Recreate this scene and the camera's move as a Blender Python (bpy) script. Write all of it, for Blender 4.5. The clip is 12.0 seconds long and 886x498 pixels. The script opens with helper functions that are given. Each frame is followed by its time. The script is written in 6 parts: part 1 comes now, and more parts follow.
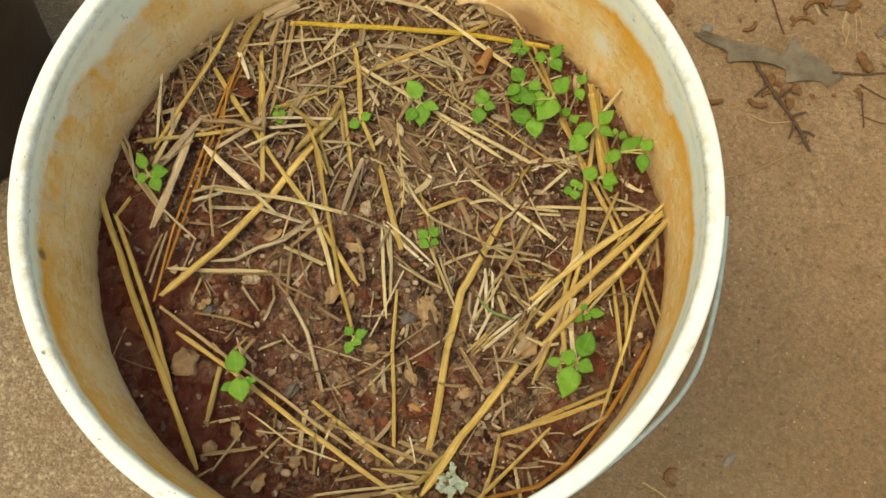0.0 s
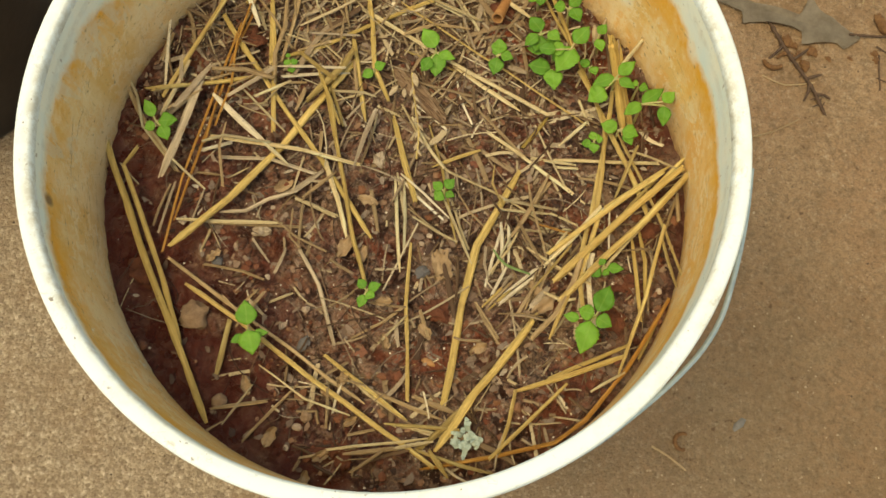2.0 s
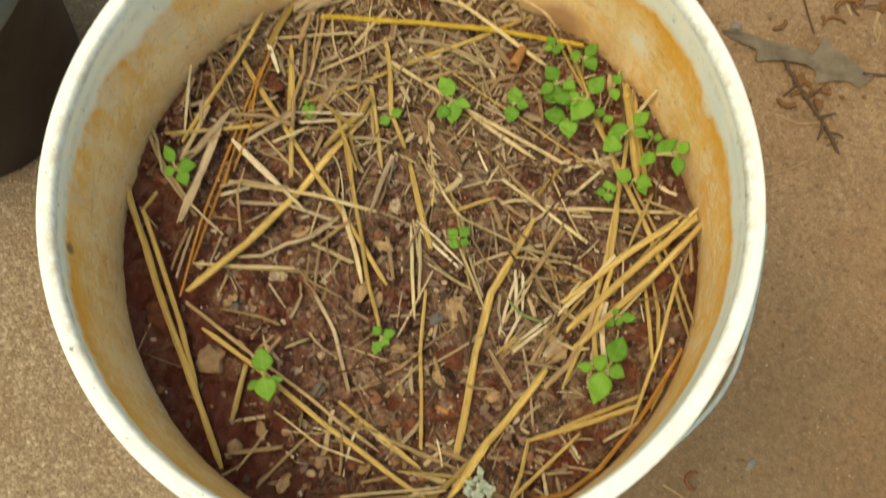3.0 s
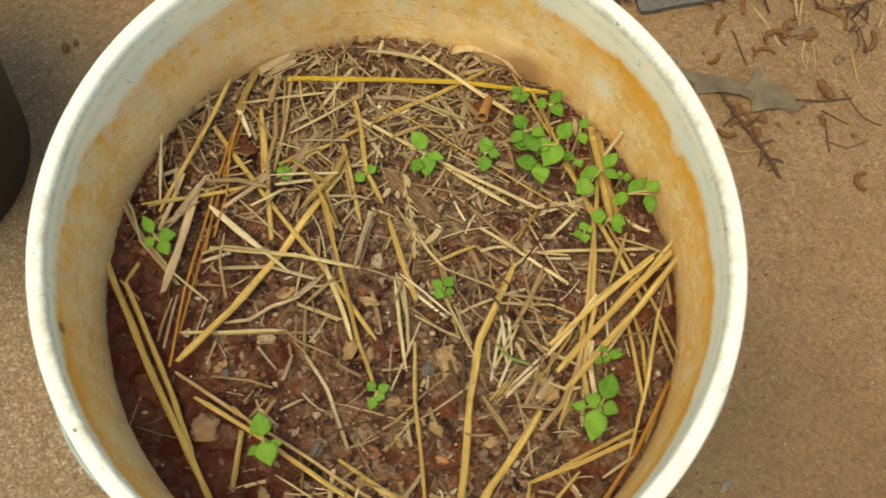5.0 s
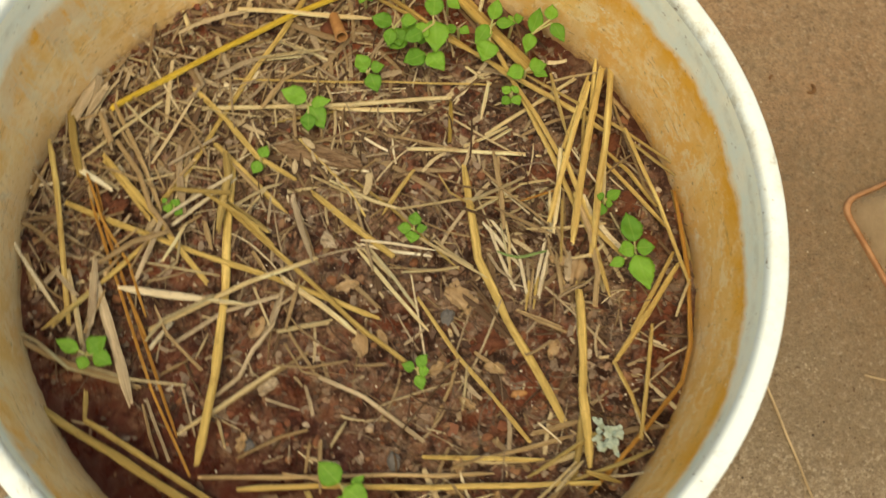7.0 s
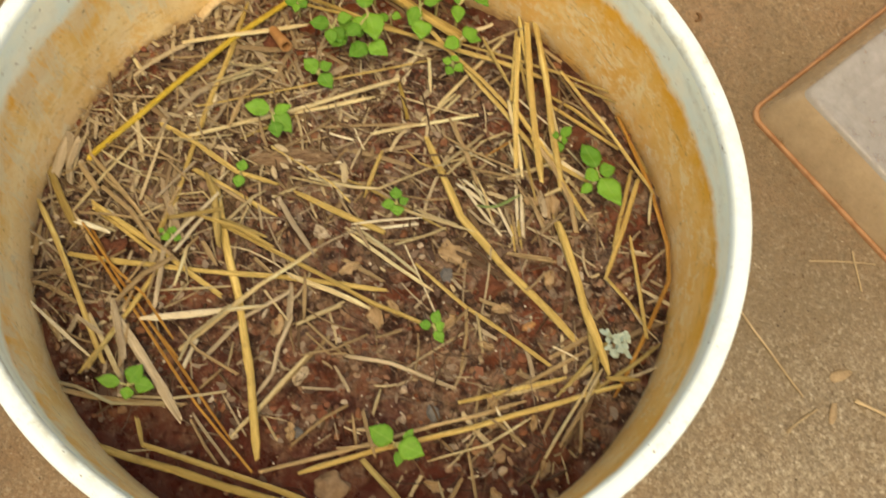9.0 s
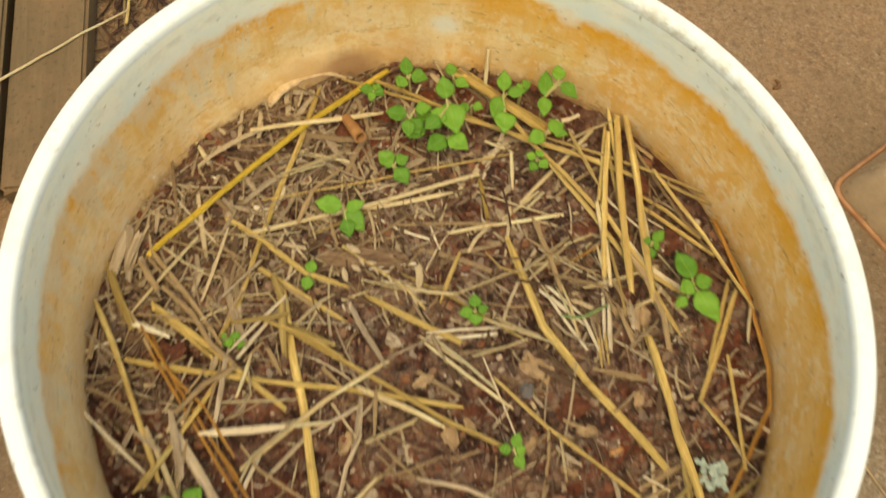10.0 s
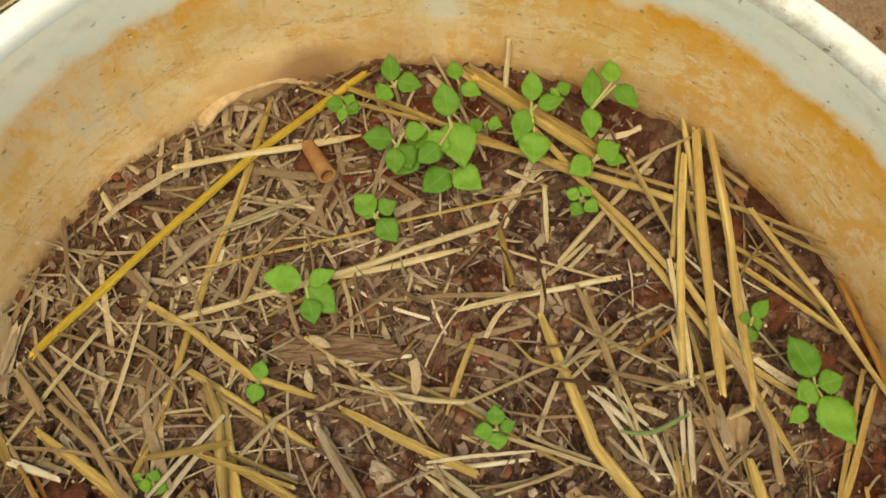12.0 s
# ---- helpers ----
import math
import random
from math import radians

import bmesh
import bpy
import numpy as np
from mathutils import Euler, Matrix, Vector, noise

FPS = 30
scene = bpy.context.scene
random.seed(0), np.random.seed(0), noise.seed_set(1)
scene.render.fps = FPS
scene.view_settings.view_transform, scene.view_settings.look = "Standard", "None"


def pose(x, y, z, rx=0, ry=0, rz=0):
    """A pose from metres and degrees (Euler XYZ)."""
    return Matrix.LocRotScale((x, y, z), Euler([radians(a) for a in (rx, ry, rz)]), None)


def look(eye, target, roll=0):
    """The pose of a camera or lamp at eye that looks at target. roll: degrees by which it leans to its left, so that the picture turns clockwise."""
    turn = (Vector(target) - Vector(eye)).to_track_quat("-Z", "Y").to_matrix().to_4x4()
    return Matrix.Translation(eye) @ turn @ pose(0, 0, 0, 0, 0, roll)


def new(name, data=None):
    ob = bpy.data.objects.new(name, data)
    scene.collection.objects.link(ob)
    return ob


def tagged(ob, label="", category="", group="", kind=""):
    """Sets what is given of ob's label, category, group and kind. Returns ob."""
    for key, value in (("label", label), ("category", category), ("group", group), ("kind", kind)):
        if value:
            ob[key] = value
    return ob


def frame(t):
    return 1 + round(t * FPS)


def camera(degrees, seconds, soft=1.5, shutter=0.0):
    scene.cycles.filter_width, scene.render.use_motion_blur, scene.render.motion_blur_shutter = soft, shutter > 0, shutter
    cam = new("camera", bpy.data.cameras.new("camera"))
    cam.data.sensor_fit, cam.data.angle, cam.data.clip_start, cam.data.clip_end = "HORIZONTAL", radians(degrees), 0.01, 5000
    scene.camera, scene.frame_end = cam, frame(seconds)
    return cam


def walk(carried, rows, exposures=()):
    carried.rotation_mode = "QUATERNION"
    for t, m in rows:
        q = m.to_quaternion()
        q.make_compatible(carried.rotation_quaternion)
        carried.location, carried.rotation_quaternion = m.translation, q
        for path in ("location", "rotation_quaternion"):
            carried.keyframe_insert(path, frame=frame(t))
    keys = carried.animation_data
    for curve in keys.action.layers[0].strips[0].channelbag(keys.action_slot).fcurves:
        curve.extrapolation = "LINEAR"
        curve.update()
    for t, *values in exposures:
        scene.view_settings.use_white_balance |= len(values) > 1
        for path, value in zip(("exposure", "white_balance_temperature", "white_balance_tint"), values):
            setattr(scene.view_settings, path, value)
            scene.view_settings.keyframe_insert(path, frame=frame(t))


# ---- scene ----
# Bucket axis at x = y = 0, slab at z = 0.022, rim top at z = 0.350.
SOFT = 1.5
EXPOSURES = ((0.0, 1.01, 11100, 2), (5.0, 0.98, 11100, 3), (7.0, 0.96, 11250, 4), (9.0, 1.09, 11300, 6), (12.0, 0.91, 10900, 5))
cam = camera(46.50, 12.0, soft=SOFT, shutter=0.4)
ROWS = [
    (0.0, 0.0438, -0.1621, 0.7450, 18.18, 1.60, 0.01),
    (0.5, 0.0401, -0.1615, 0.7411, 17.53, 1.37, 0.12),
    (1.0, 0.0464, -0.1637, 0.7413, 17.24, 2.03, -0.04),
    (1.5, 0.0363, -0.1674, 0.7332, 16.80, 1.34, 0.72),
    (2.0, 0.0347, -0.1685, 0.7318, 16.78, 1.23, 0.49),
    (2.5, 0.0326, -0.1675, 0.7303, 16.50, 1.47, 1.21),
    (3.0, 0.0331, -0.1546, 0.7406, 17.54, 1.67, 1.21),
    (3.2, 0.0348, -0.1507, 0.7489, 18.55, 1.90, 1.42),
    (4.8, 0.0271, -0.1522, 0.7568, 18.62, 0.55, -1.61),
    (5.0, 0.0048, -0.1516, 0.7497, 19.75, -1.04, -3.94),
    (5.5, -0.0566, -0.1314, 0.7472, 19.09, -5.37, -4.78),
    (6.0, -0.0635, -0.1244, 0.7440, 18.52, -6.54, -10.79),
    (6.5, -0.0629, -0.1415, 0.7158, 18.95, -3.20, -28.05),
    (7.0, -0.0642, -0.0980, 0.6905, 16.19, -3.63, -36.78),
    (7.2, -0.0694, -0.0806, 0.6884, 15.86, -4.24, -40.86),
    (8.8, -0.1130, -0.1034, 0.7085, 17.54, -4.66, -51.42),
    (9.0, -0.1129, -0.0984, 0.7130, 18.36, -4.28, -51.18),
    (9.5, -0.1093, -0.0797, 0.7124, 18.36, -2.82, -49.24),
    (10.0, -0.0882, -0.0528, 0.6934, 19.15, -3.07, -49.15),
    (10.5, -0.0240, -0.0056, 0.6089, 17.10, -1.66, -49.85),
    (11.0, -0.0056, -0.0036, 0.5813, 16.23, -0.16, -49.15),
    (11.5, -0.0057, -0.0020, 0.5814, 15.68, -0.60, -49.39),
    (12.0, -0.0067, -0.0054, 0.5814, 14.59, -0.46, -49.95),
]
walk(cam, [(t, pose(x, y, z, rx, ry, rz)) for t, x, y, z, rx, ry, rz in ROWS], EXPOSURES)
# -- path end --

# ---------------------------------------------------------------- light
world = bpy.data.worlds.new("sky")
scene.world = world
world.use_nodes = True
wt = world.node_tree
sky = wt.nodes.new("ShaderNodeTexSky")
sky.sky_type = "NISHITA"
sky.sun_disc = False
sky.sun_elevation = radians(74)
sky.sun_rotation = radians(235)
wt.links.new(sky.outputs[0], wt.nodes["Background"].inputs[0])
wt.nodes["Background"].inputs[1].default_value = 0.135
sun = new("sun", bpy.data.lights.new("sun", "SUN"))
sun.data.energy, sun.data.angle, sun.data.color = 1.3, radians(38), (1.0, 0.93, 0.80)
sun.matrix_world = look((-0.38, -0.27, 1.6), (0, 0, 0))


# ---------------------------------------------------------------- materials
class Nodes:
    """A small wrapper for building one node material."""

    def __init__(self, name, rough=0.7, spec=0.3):
        self.mat = bpy.data.materials.new(name)
        self.mat.use_nodes = True
        self.tree = self.mat.node_tree
        self.bsdf = self.tree.nodes["Principled BSDF"]
        self.bsdf.inputs["Roughness"].default_value = rough
        self.bsdf.inputs["Specular IOR Level"].default_value = spec

    def add(self, kind, **inputs):
        n = self.tree.nodes.new(kind)
        for k, v in inputs.items():
            sock = n.inputs[k.replace("_", " ")]
            if isinstance(v, bpy.types.NodeSocket):
                self.tree.links.new(v, sock)
            else:
                sock.default_value = v
        return n

    def link(self, a, b):
        self.tree.links.new(a, b)

    def place(self):
        return self.tree.nodes.new("ShaderNodeNewGeometry").outputs["Position"]

    def local(self):
        return self.tree.nodes.new("ShaderNodeTexCoord").outputs["Object"]

    def uv(self):
        return self.tree.nodes.new("ShaderNodeTexCoord").outputs["UV"]

    def scaled(self, vec, s):
        n = self.add("ShaderNodeVectorMath", Vector=vec)
        n.operation = "MULTIPLY"
        n.inputs[1].default_value = s
        return n.outputs[0]

    def noise(self, vec, scale, detail=4, rough=0.6, distort=0.0):
        n = self.add("ShaderNodeTexNoise", Vector=vec, Scale=scale, Detail=detail, Roughness=rough, Distortion=distort)
        return n.outputs["Fac"]

    def ramp(self, fac, *stops):
        n = self.add("ShaderNodeValToRGB", Fac=fac)
        els = n.color_ramp.elements
        while len(els) < len(stops):
            els.new(0.5)
        for e, (p, c) in zip(els, stops):
            e.position = p
            e.color = (*c, 1) if isinstance(c, tuple) else (c, c, c, 1)
        return n.outputs[0]

    def mix(self, fac, a, b, how="MIX"):
        n = self.tree.nodes.new("ShaderNodeMix")
        n.data_type, n.blend_type = "RGBA", how
        for sock, v in ((n.inputs["Factor"], fac), (n.inputs["A"], a), (n.inputs["B"], b)):
            if isinstance(v, bpy.types.NodeSocket):
                self.link(v, sock)
            elif isinstance(v, tuple):
                sock.default_value = (*v, 1)
            else:
                sock.default_value = v
        return n.outputs["Result"]

    def math(self, how, a, b=0.0, c=None):
        n = self.tree.nodes.new("ShaderNodeMath")
        n.operation = how
        for i, v in enumerate((a, b, c)):
            if v is None:
                continue
            if isinstance(v, bpy.types.NodeSocket):
                self.link(v, n.inputs[i])
            else:
                n.inputs[i].default_value = v
        return n.outputs[0]

    def axis(self, vec, i):
        return self.add("ShaderNodeSeparateXYZ", Vector=vec).outputs[i]

    def bump(self, height, strength, distance):
        n = self.add("ShaderNodeBump", Height=height, Strength=strength, Distance=distance)
        self.link(n.outputs[0], self.bsdf.inputs["Normal"])

    def color(self, sock):
        self.link(sock, self.bsdf.inputs["Base Color"])
        return self.mat


def straw_material(name, dark, light):
    n = Nodes(name, 0.46, 0.4)
    uv = n.uv()
    rnd = n.tree.nodes.new("ShaderNodeObjectInfo").outputs["Random"]
    shift = n.add("ShaderNodeVectorMath", Vector=uv)
    n.link(n.add("ShaderNodeCombineXYZ", X=rnd, Y=rnd, Z=n.math("MULTIPLY", rnd, 37.0)).outputs[0], shift.inputs[1])
    uv = shift.outputs[0]
    fibre = n.ramp(n.noise(n.scaled(uv, (16, 900, 40)), 1.0, 5, 0.8), (0.36, 0.0), (0.60, 1.0))
    base = n.mix(n.math("ADD", n.math("MULTIPLY_ADD", fibre, 0.45, 0.15), n.math("MULTIPLY", rnd, 0.35)), dark, light)
    streak = n.noise(n.scaled(uv, (22, 380, 40)), 1.0, 4, 0.7)
    base = n.mix(n.ramp(streak, (0.56, 0.0), (0.70, 0.38)), base, (0.58 * dark[0], 0.48 * dark[1], 0.40 * dark[2]))
    blotch = n.noise(n.scaled(uv, (110, 70, 40)), 1.0, 4, 0.7)
    base = n.mix(n.ramp(blotch, (0.56, 0.0), (0.74, 0.45)), base, (0.62 * dark[0], 0.46 * dark[1], 0.5 * dark[2]))
    pale = n.noise(n.scaled(uv, (35, 160, 40)), 1.0, 3)
    base = n.mix(n.ramp(pale, (0.52, 0.0), (0.66, 0.7)), base, tuple(min(0.86, 1.25 * c + 0.03) for c in light))
    # each stalk has its own age, kept in the object's colour
    base = n.mix(1.0, base, n.tree.nodes.new("ShaderNodeObjectInfo").outputs["Color"], "MULTIPLY")
    soiled = n.noise(n.scaled(n.place(), (1, 1, 1)), 420.0, 4, 0.7)
    base = n.mix(n.ramp(soiled, (0.62, 0.0), (0.72, 0.5)), base, (0.14, 0.075, 0.042))
    n.bump(n.math("ADD", fibre, streak), 0.8, 0.00045)
    return n.color(base)


STRAW = {
    "gold": straw_material("golden_straw", (0.34, 0.218, 0.062), (0.66, 0.478, 0.175)),
    "lemon": straw_material("yellow_straw", (0.50, 0.33, 0.035), (0.68, 0.48, 0.080)),
    "straw": straw_material("tan_straw", (0.41, 0.260, 0.080), (0.75, 0.545, 0.215)),
    "pale": straw_material("pale_straw", (0.56, 0.41, 0.20), (0.85, 0.70, 0.43)),
    "white": straw_material("bleached_straw", (0.60, 0.49, 0.33), (0.84, 0.74, 0.56)),
    "tan": straw_material("brown_straw", (0.26, 0.165, 0.080), (0.54, 0.385, 0.215)),
    "grey": straw_material("grey_straw", (0.30, 0.22, 0.14), (0.55, 0.44, 0.31)),
    "rust": straw_material("rust_straw", (0.36, 0.145, 0.030), (0.58, 0.30, 0.075)),
    "dark": straw_material("dark_straw", (0.22, 0.14, 0.030), (0.42, 0.29, 0.08)),
}
STRAW_WORDS = {
    "gold": "golden dry straw stalk lying on dark potting soil",
    "lemon": "long bright yellow straw stalk lying across the mulch",
    "straw": "tan dry straw stalk lying on dark potting soil",
    "pale": "pale split straw stalk lying among the mulch",
    "white": "short bleached whitish straw piece lying on soil",
    "tan": "brown weathered straw stalk lying on soil",
    "grey": "flat greyish straw leaf blade lying on soil",
    "rust": "thin rust-brown straw stalk lying on soil",
    "dark": "dark olive-brown straw piece half sunk in soil",
}


def plastic_wall():
    n = Nodes("stained_white_plastic", 0.5, 0.4)
    p = n.place()
    x, y = n.axis(p, 0), n.axis(p, 1)
    depth = n.math("SUBTRACT", 0.350, n.axis(p, 2))
    wave = n.noise(n.scaled(p, (1, 1, 0.4)), 22.0, 4, 0.6)
    streak = n.noise(n.scaled(p, (60, 60, 9)), 1.0, 5, 0.62, 0.6)
    fine = n.noise(n.scaled(p, (1, 1, 0.5)), 240.0, 5, 0.7)
    # the stain starts some way below the lip, along an uneven line
    front = n.math("MULTIPLY", n.math("MAXIMUM", n.math("MULTIPLY_ADD", x, -0.8, n.math("MULTIPLY", y, -1.0)), 0.0), 0.085)
    nick = n.math("MULTIPLY_ADD", n.noise(p, 85.0, 5, 0.7, 0.4), 0.012, -0.006)
    edge = n.math("ADD", n.math("ADD", n.math("SUBTRACT", depth, n.math("MULTIPLY_ADD", wave, 0.020, 0.0105)), front), nick)
    stain = n.ramp(n.math("MULTIPLY_ADD", edge, 110.0, 0.5), (0.15, 0.0), (0.85, 1.0))
    drift = n.math("MULTIPLY_ADD", n.noise(n.scaled(p, (1, 1, 0.7)), 20.0, 6, 0.75, 0.6), 1.0, -0.50)
    line = n.ramp(n.math("ADD", n.math("MULTIPLY_ADD", edge, 22.0, 0.26), n.math("MULTIPLY", drift, n.ramp(edge, (0.0, 0.0), (0.012, 1.0)))), (0.18, 0.0), (0.32, 1.0), (0.48, 0.6), (0.80, 0.0))
    clean = n.mix(n.ramp(n.noise(p, 34.0, 5, 0.7), (0.35, 0.0), (0.66, 1.0)), (0.66, 0.74, 0.68), (0.81, 0.78, 0.64))
    clean = n.mix(n.ramp(n.noise(p, 120.0, 5, 0.75), (0.54, 0.0), (0.70, 0.4)), clean, (0.66, 0.60, 0.44))
    tan = n.mix(n.ramp(streak, (0.40, 0.0), (0.60, 1.0)), (0.79, 0.515, 0.195), (0.86, 0.66, 0.355))
    tan = n.mix(n.ramp(n.noise(p, 30.0, 6, 0.72, 0.6), (0.46, 0.0), (0.60, 0.8)), tan, (0.89, 0.70, 0.41))
    rust = n.ramp(n.noise(n.scaled(p, (1, 1, 0.8)), 52.0, 8, 0.82, 0.5), (0.51, 0.0), (0.57, 0.75))
    side = n.math("MINIMUM", n.math("MAXIMUM", n.math("MULTIPLY_ADD", n.math("SUBTRACT", n.math("MULTIPLY", x, 0.8), n.math("MULTIPLY", y, 0.6)), 3.2, 0.62), 0.5), 1.0)
    tan = n.mix(n.math("MULTIPLY", rust, side), tan, (0.82, 0.40, 0.065))
    ruddy = n.math("ADD", n.math("MULTIPLY", n.math("SUBTRACT", n.math("MULTIPLY", x, 0.6), y), 4.2), n.math("MULTIPLY_ADD", n.noise(n.scaled(p, (1, 1, 0.6)), 60.0, 8, 0.82, 0.4), 4.0, -2.05))
    tan = n.mix(n.ramp(ruddy, (0.05, 0.0), (0.45, 0.62)), tan, (0.86, 0.47, 0.12))
    cream = n.ramp(n.noise(p, 95.0, 8, 0.82, 0.3), (0.52, 0.0), (0.56, 0.75))
    tan = n.mix(cream, tan, (0.88, 0.71, 0.44))
    grainy = n.ramp(n.noise(p, 420.0, 4, 0.75), (0.52, 0.0), (0.68, 0.35))
    tan = n.mix(grainy, tan, (0.66, 0.42, 0.17))
    tan = n.mix(n.math("MULTIPLY", line, n.ramp(n.noise(p, 40.0, 4, 0.7), (0.36, 0.25), (0.56, 1.0))), tan, (0.77, 0.355, 0.038))
    low = n.ramp(n.math("MULTIPLY_ADD", depth, 28.0, -1.25), (0.2, 0.0), (0.9, 1.0))
    tan = n.mix(n.math("MULTIPLY", low, n.ramp(wave, (0.38, 0.1), (0.56, 0.65))), tan, (0.58, 0.38, 0.19))
    scratch = n.ramp(n.noise(n.scaled(p, (26, 26, 150)), 1.0, 3, 0.5, 2.5), (0.650, 0.0), (0.668, 0.8), (0.686, 0.0))
    tan = n.mix(scratch, tan, (0.34, 0.18, 0.07))
    hair = n.ramp(n.noise(n.scaled(p, (70, 70, 24)), 1.0, 2, 0.4, 3.0), (0.640, 0.0), (0.652, 0.35), (0.664, 0.0))
    tan = n.mix(hair, tan, (0.32, 0.17, 0.07))
    bare = n.math("ADD", n.math("ADD", n.math("MULTIPLY_ADD", x, -4.0, 0.10), n.math("MULTIPLY", y, 7.0)), n.math("MULTIPLY_ADD", n.noise(n.scaled(p, (75, 75, 22)), 1.0, 6, 0.75, 0.5), 5.0, -2.6))
    bare = n.math("SUBTRACT", bare, n.math("MULTIPLY", depth, 16.0))
    tan = n.mix(n.ramp(bare, (0.30, 0.0), (0.75, 0.42)), tan, (0.66, 0.68, 0.57))
    chip = n.ramp(n.noise(p, 46.0, 6, 0.8, 0.8), (0.63, 0.0), (0.66, 0.7))
    tan = n.mix(chip, tan, (0.80, 0.80, 0.68))
    col = n.mix(stain, clean, tan)
    crease = n.ramp(n.math("MULTIPLY", depth, 40.0), (0.24, 0.0), (0.30, 1.0), (0.37, 1.0), (0.50, 0.0))
    col = n.mix(n.math("MULTIPLY", crease, n.ramp(n.noise(p, 95.0, 5, 0.7), (0.44, 0.0), (0.70, 0.5))), col, (0.44, 0.42, 0.33))
    # the wall turns a darker brown close to the soil line
    brown_foot = n.math("ADD", n.math("MULTIPLY_ADD", depth, 40.0, -2.85), n.math("MULTIPLY_ADD", n.noise(p, 160.0, 5, 0.75), 1.2, -0.6))
    col = n.mix(n.ramp(brown_foot, (0.15, 0.0), (0.50, 0.75)), col, (0.30, 0.15, 0.07))

    def wall_patch(cx, cy, cz, along, high, colour, amount, col, rag=0.5):
        """A ragged patch of one colour at one place on the wall."""
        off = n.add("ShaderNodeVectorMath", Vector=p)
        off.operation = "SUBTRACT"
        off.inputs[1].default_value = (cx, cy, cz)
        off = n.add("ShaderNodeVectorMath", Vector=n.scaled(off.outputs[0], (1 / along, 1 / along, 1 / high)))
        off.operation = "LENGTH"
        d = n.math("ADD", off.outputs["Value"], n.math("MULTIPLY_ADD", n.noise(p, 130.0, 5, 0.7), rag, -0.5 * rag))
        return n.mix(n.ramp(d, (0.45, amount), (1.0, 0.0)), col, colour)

    # brown patches above the mud lip paint its shade into the wall colour
    col = wall_patch(0.0745, 0.1180, 0.2745, 0.020, 0.0135, (0.36, 0.20, 0.10), 0.9, col, 0.35)
    col = wall_patch(0.0590, 0.1275, 0.2770, 0.014, 0.012, (0.52, 0.33, 0.17), 0.6, col)
    # one dark stain and two pale scuffs
    col = wall_patch(-0.1363, -0.0286, 0.3364, 0.0035, 0.0050, (0.20, 0.12, 0.06), 0.9, col)
    col = wall_patch(0.1300, 0.0420, 0.326, 0.007, 0.008, (0.80, 0.79, 0.66), 0.7, col)
    col = wall_patch(0.1085, 0.0880, 0.300, 0.008, 0.009, (0.82, 0.81, 0.68), 0.75, col)
    specks = n.ramp(n.noise(p, 330.0, 2, 0.5), (0.68, 0.0), (0.74, 1.0))
    col = n.mix(n.math("MULTIPLY", specks, 0.55), col, (0.20, 0.12, 0.05))
    n.bump(n.math("ADD", fine, streak), 0.16, 0.001)
    return n.color(col)


def plastic_rim():
    n = Nodes("worn_white_plastic", 0.62, 0.2)
    p = n.place()
    col = n.mix(n.noise(p, 60.0, 4), (0.655, 0.725, 0.715), (0.735, 0.79, 0.78))
    col = n.mix(n.ramp(n.noise(p, 30.0, 5, 0.75), (0.50, 0.0), (0.70, 0.5)), col, (0.60, 0.575, 0.45))
    # grime sits where the lip turns in to the wall
    flat = n.add("ShaderNodeVectorMath", Vector=n.scaled(p, (1, 1, 0)))
    flat.operation = "LENGTH"
    ring = n.ramp(n.math("MULTIPLY_ADD", flat.outputs["Value"], 60.0, -8.3), (0.20, 1.0), (0.38, 0.0))
    col = n.mix(n.math("MULTIPLY", ring, n.ramp(n.noise(p, 110.0, 5, 0.75), (0.44, 0.05), (0.62, 0.55))), col, (0.36, 0.31, 0.20))
    col = n.mix(n.ramp(n.noise(p, 130.0, 5, 0.75), (0.60, 0.0), (0.70, 0.40)), col, (0.30, 0.26, 0.18))
    col = n.mix(n.ramp(n.noise(p, 190.0, 3, 0.6), (0.69, 0.0), (0.73, 0.8)), col, (0.16, 0.115, 0.075))
    scuff = n.ramp(n.noise(n.scaled(p, (120, 120, 40)), 1.0, 3, 0.5, 2.5), (0.640, 0.0), (0.655, 0.4), (0.670, 0.0))
    col = n.mix(scuff, col, (0.40, 0.36, 0.27))
    n.bump(n.math("ADD", n.noise(p, 500.0, 3), n.noise(p, 90.0, 5, 0.7)), 0.10, 0.0010)
    return n.color(col)


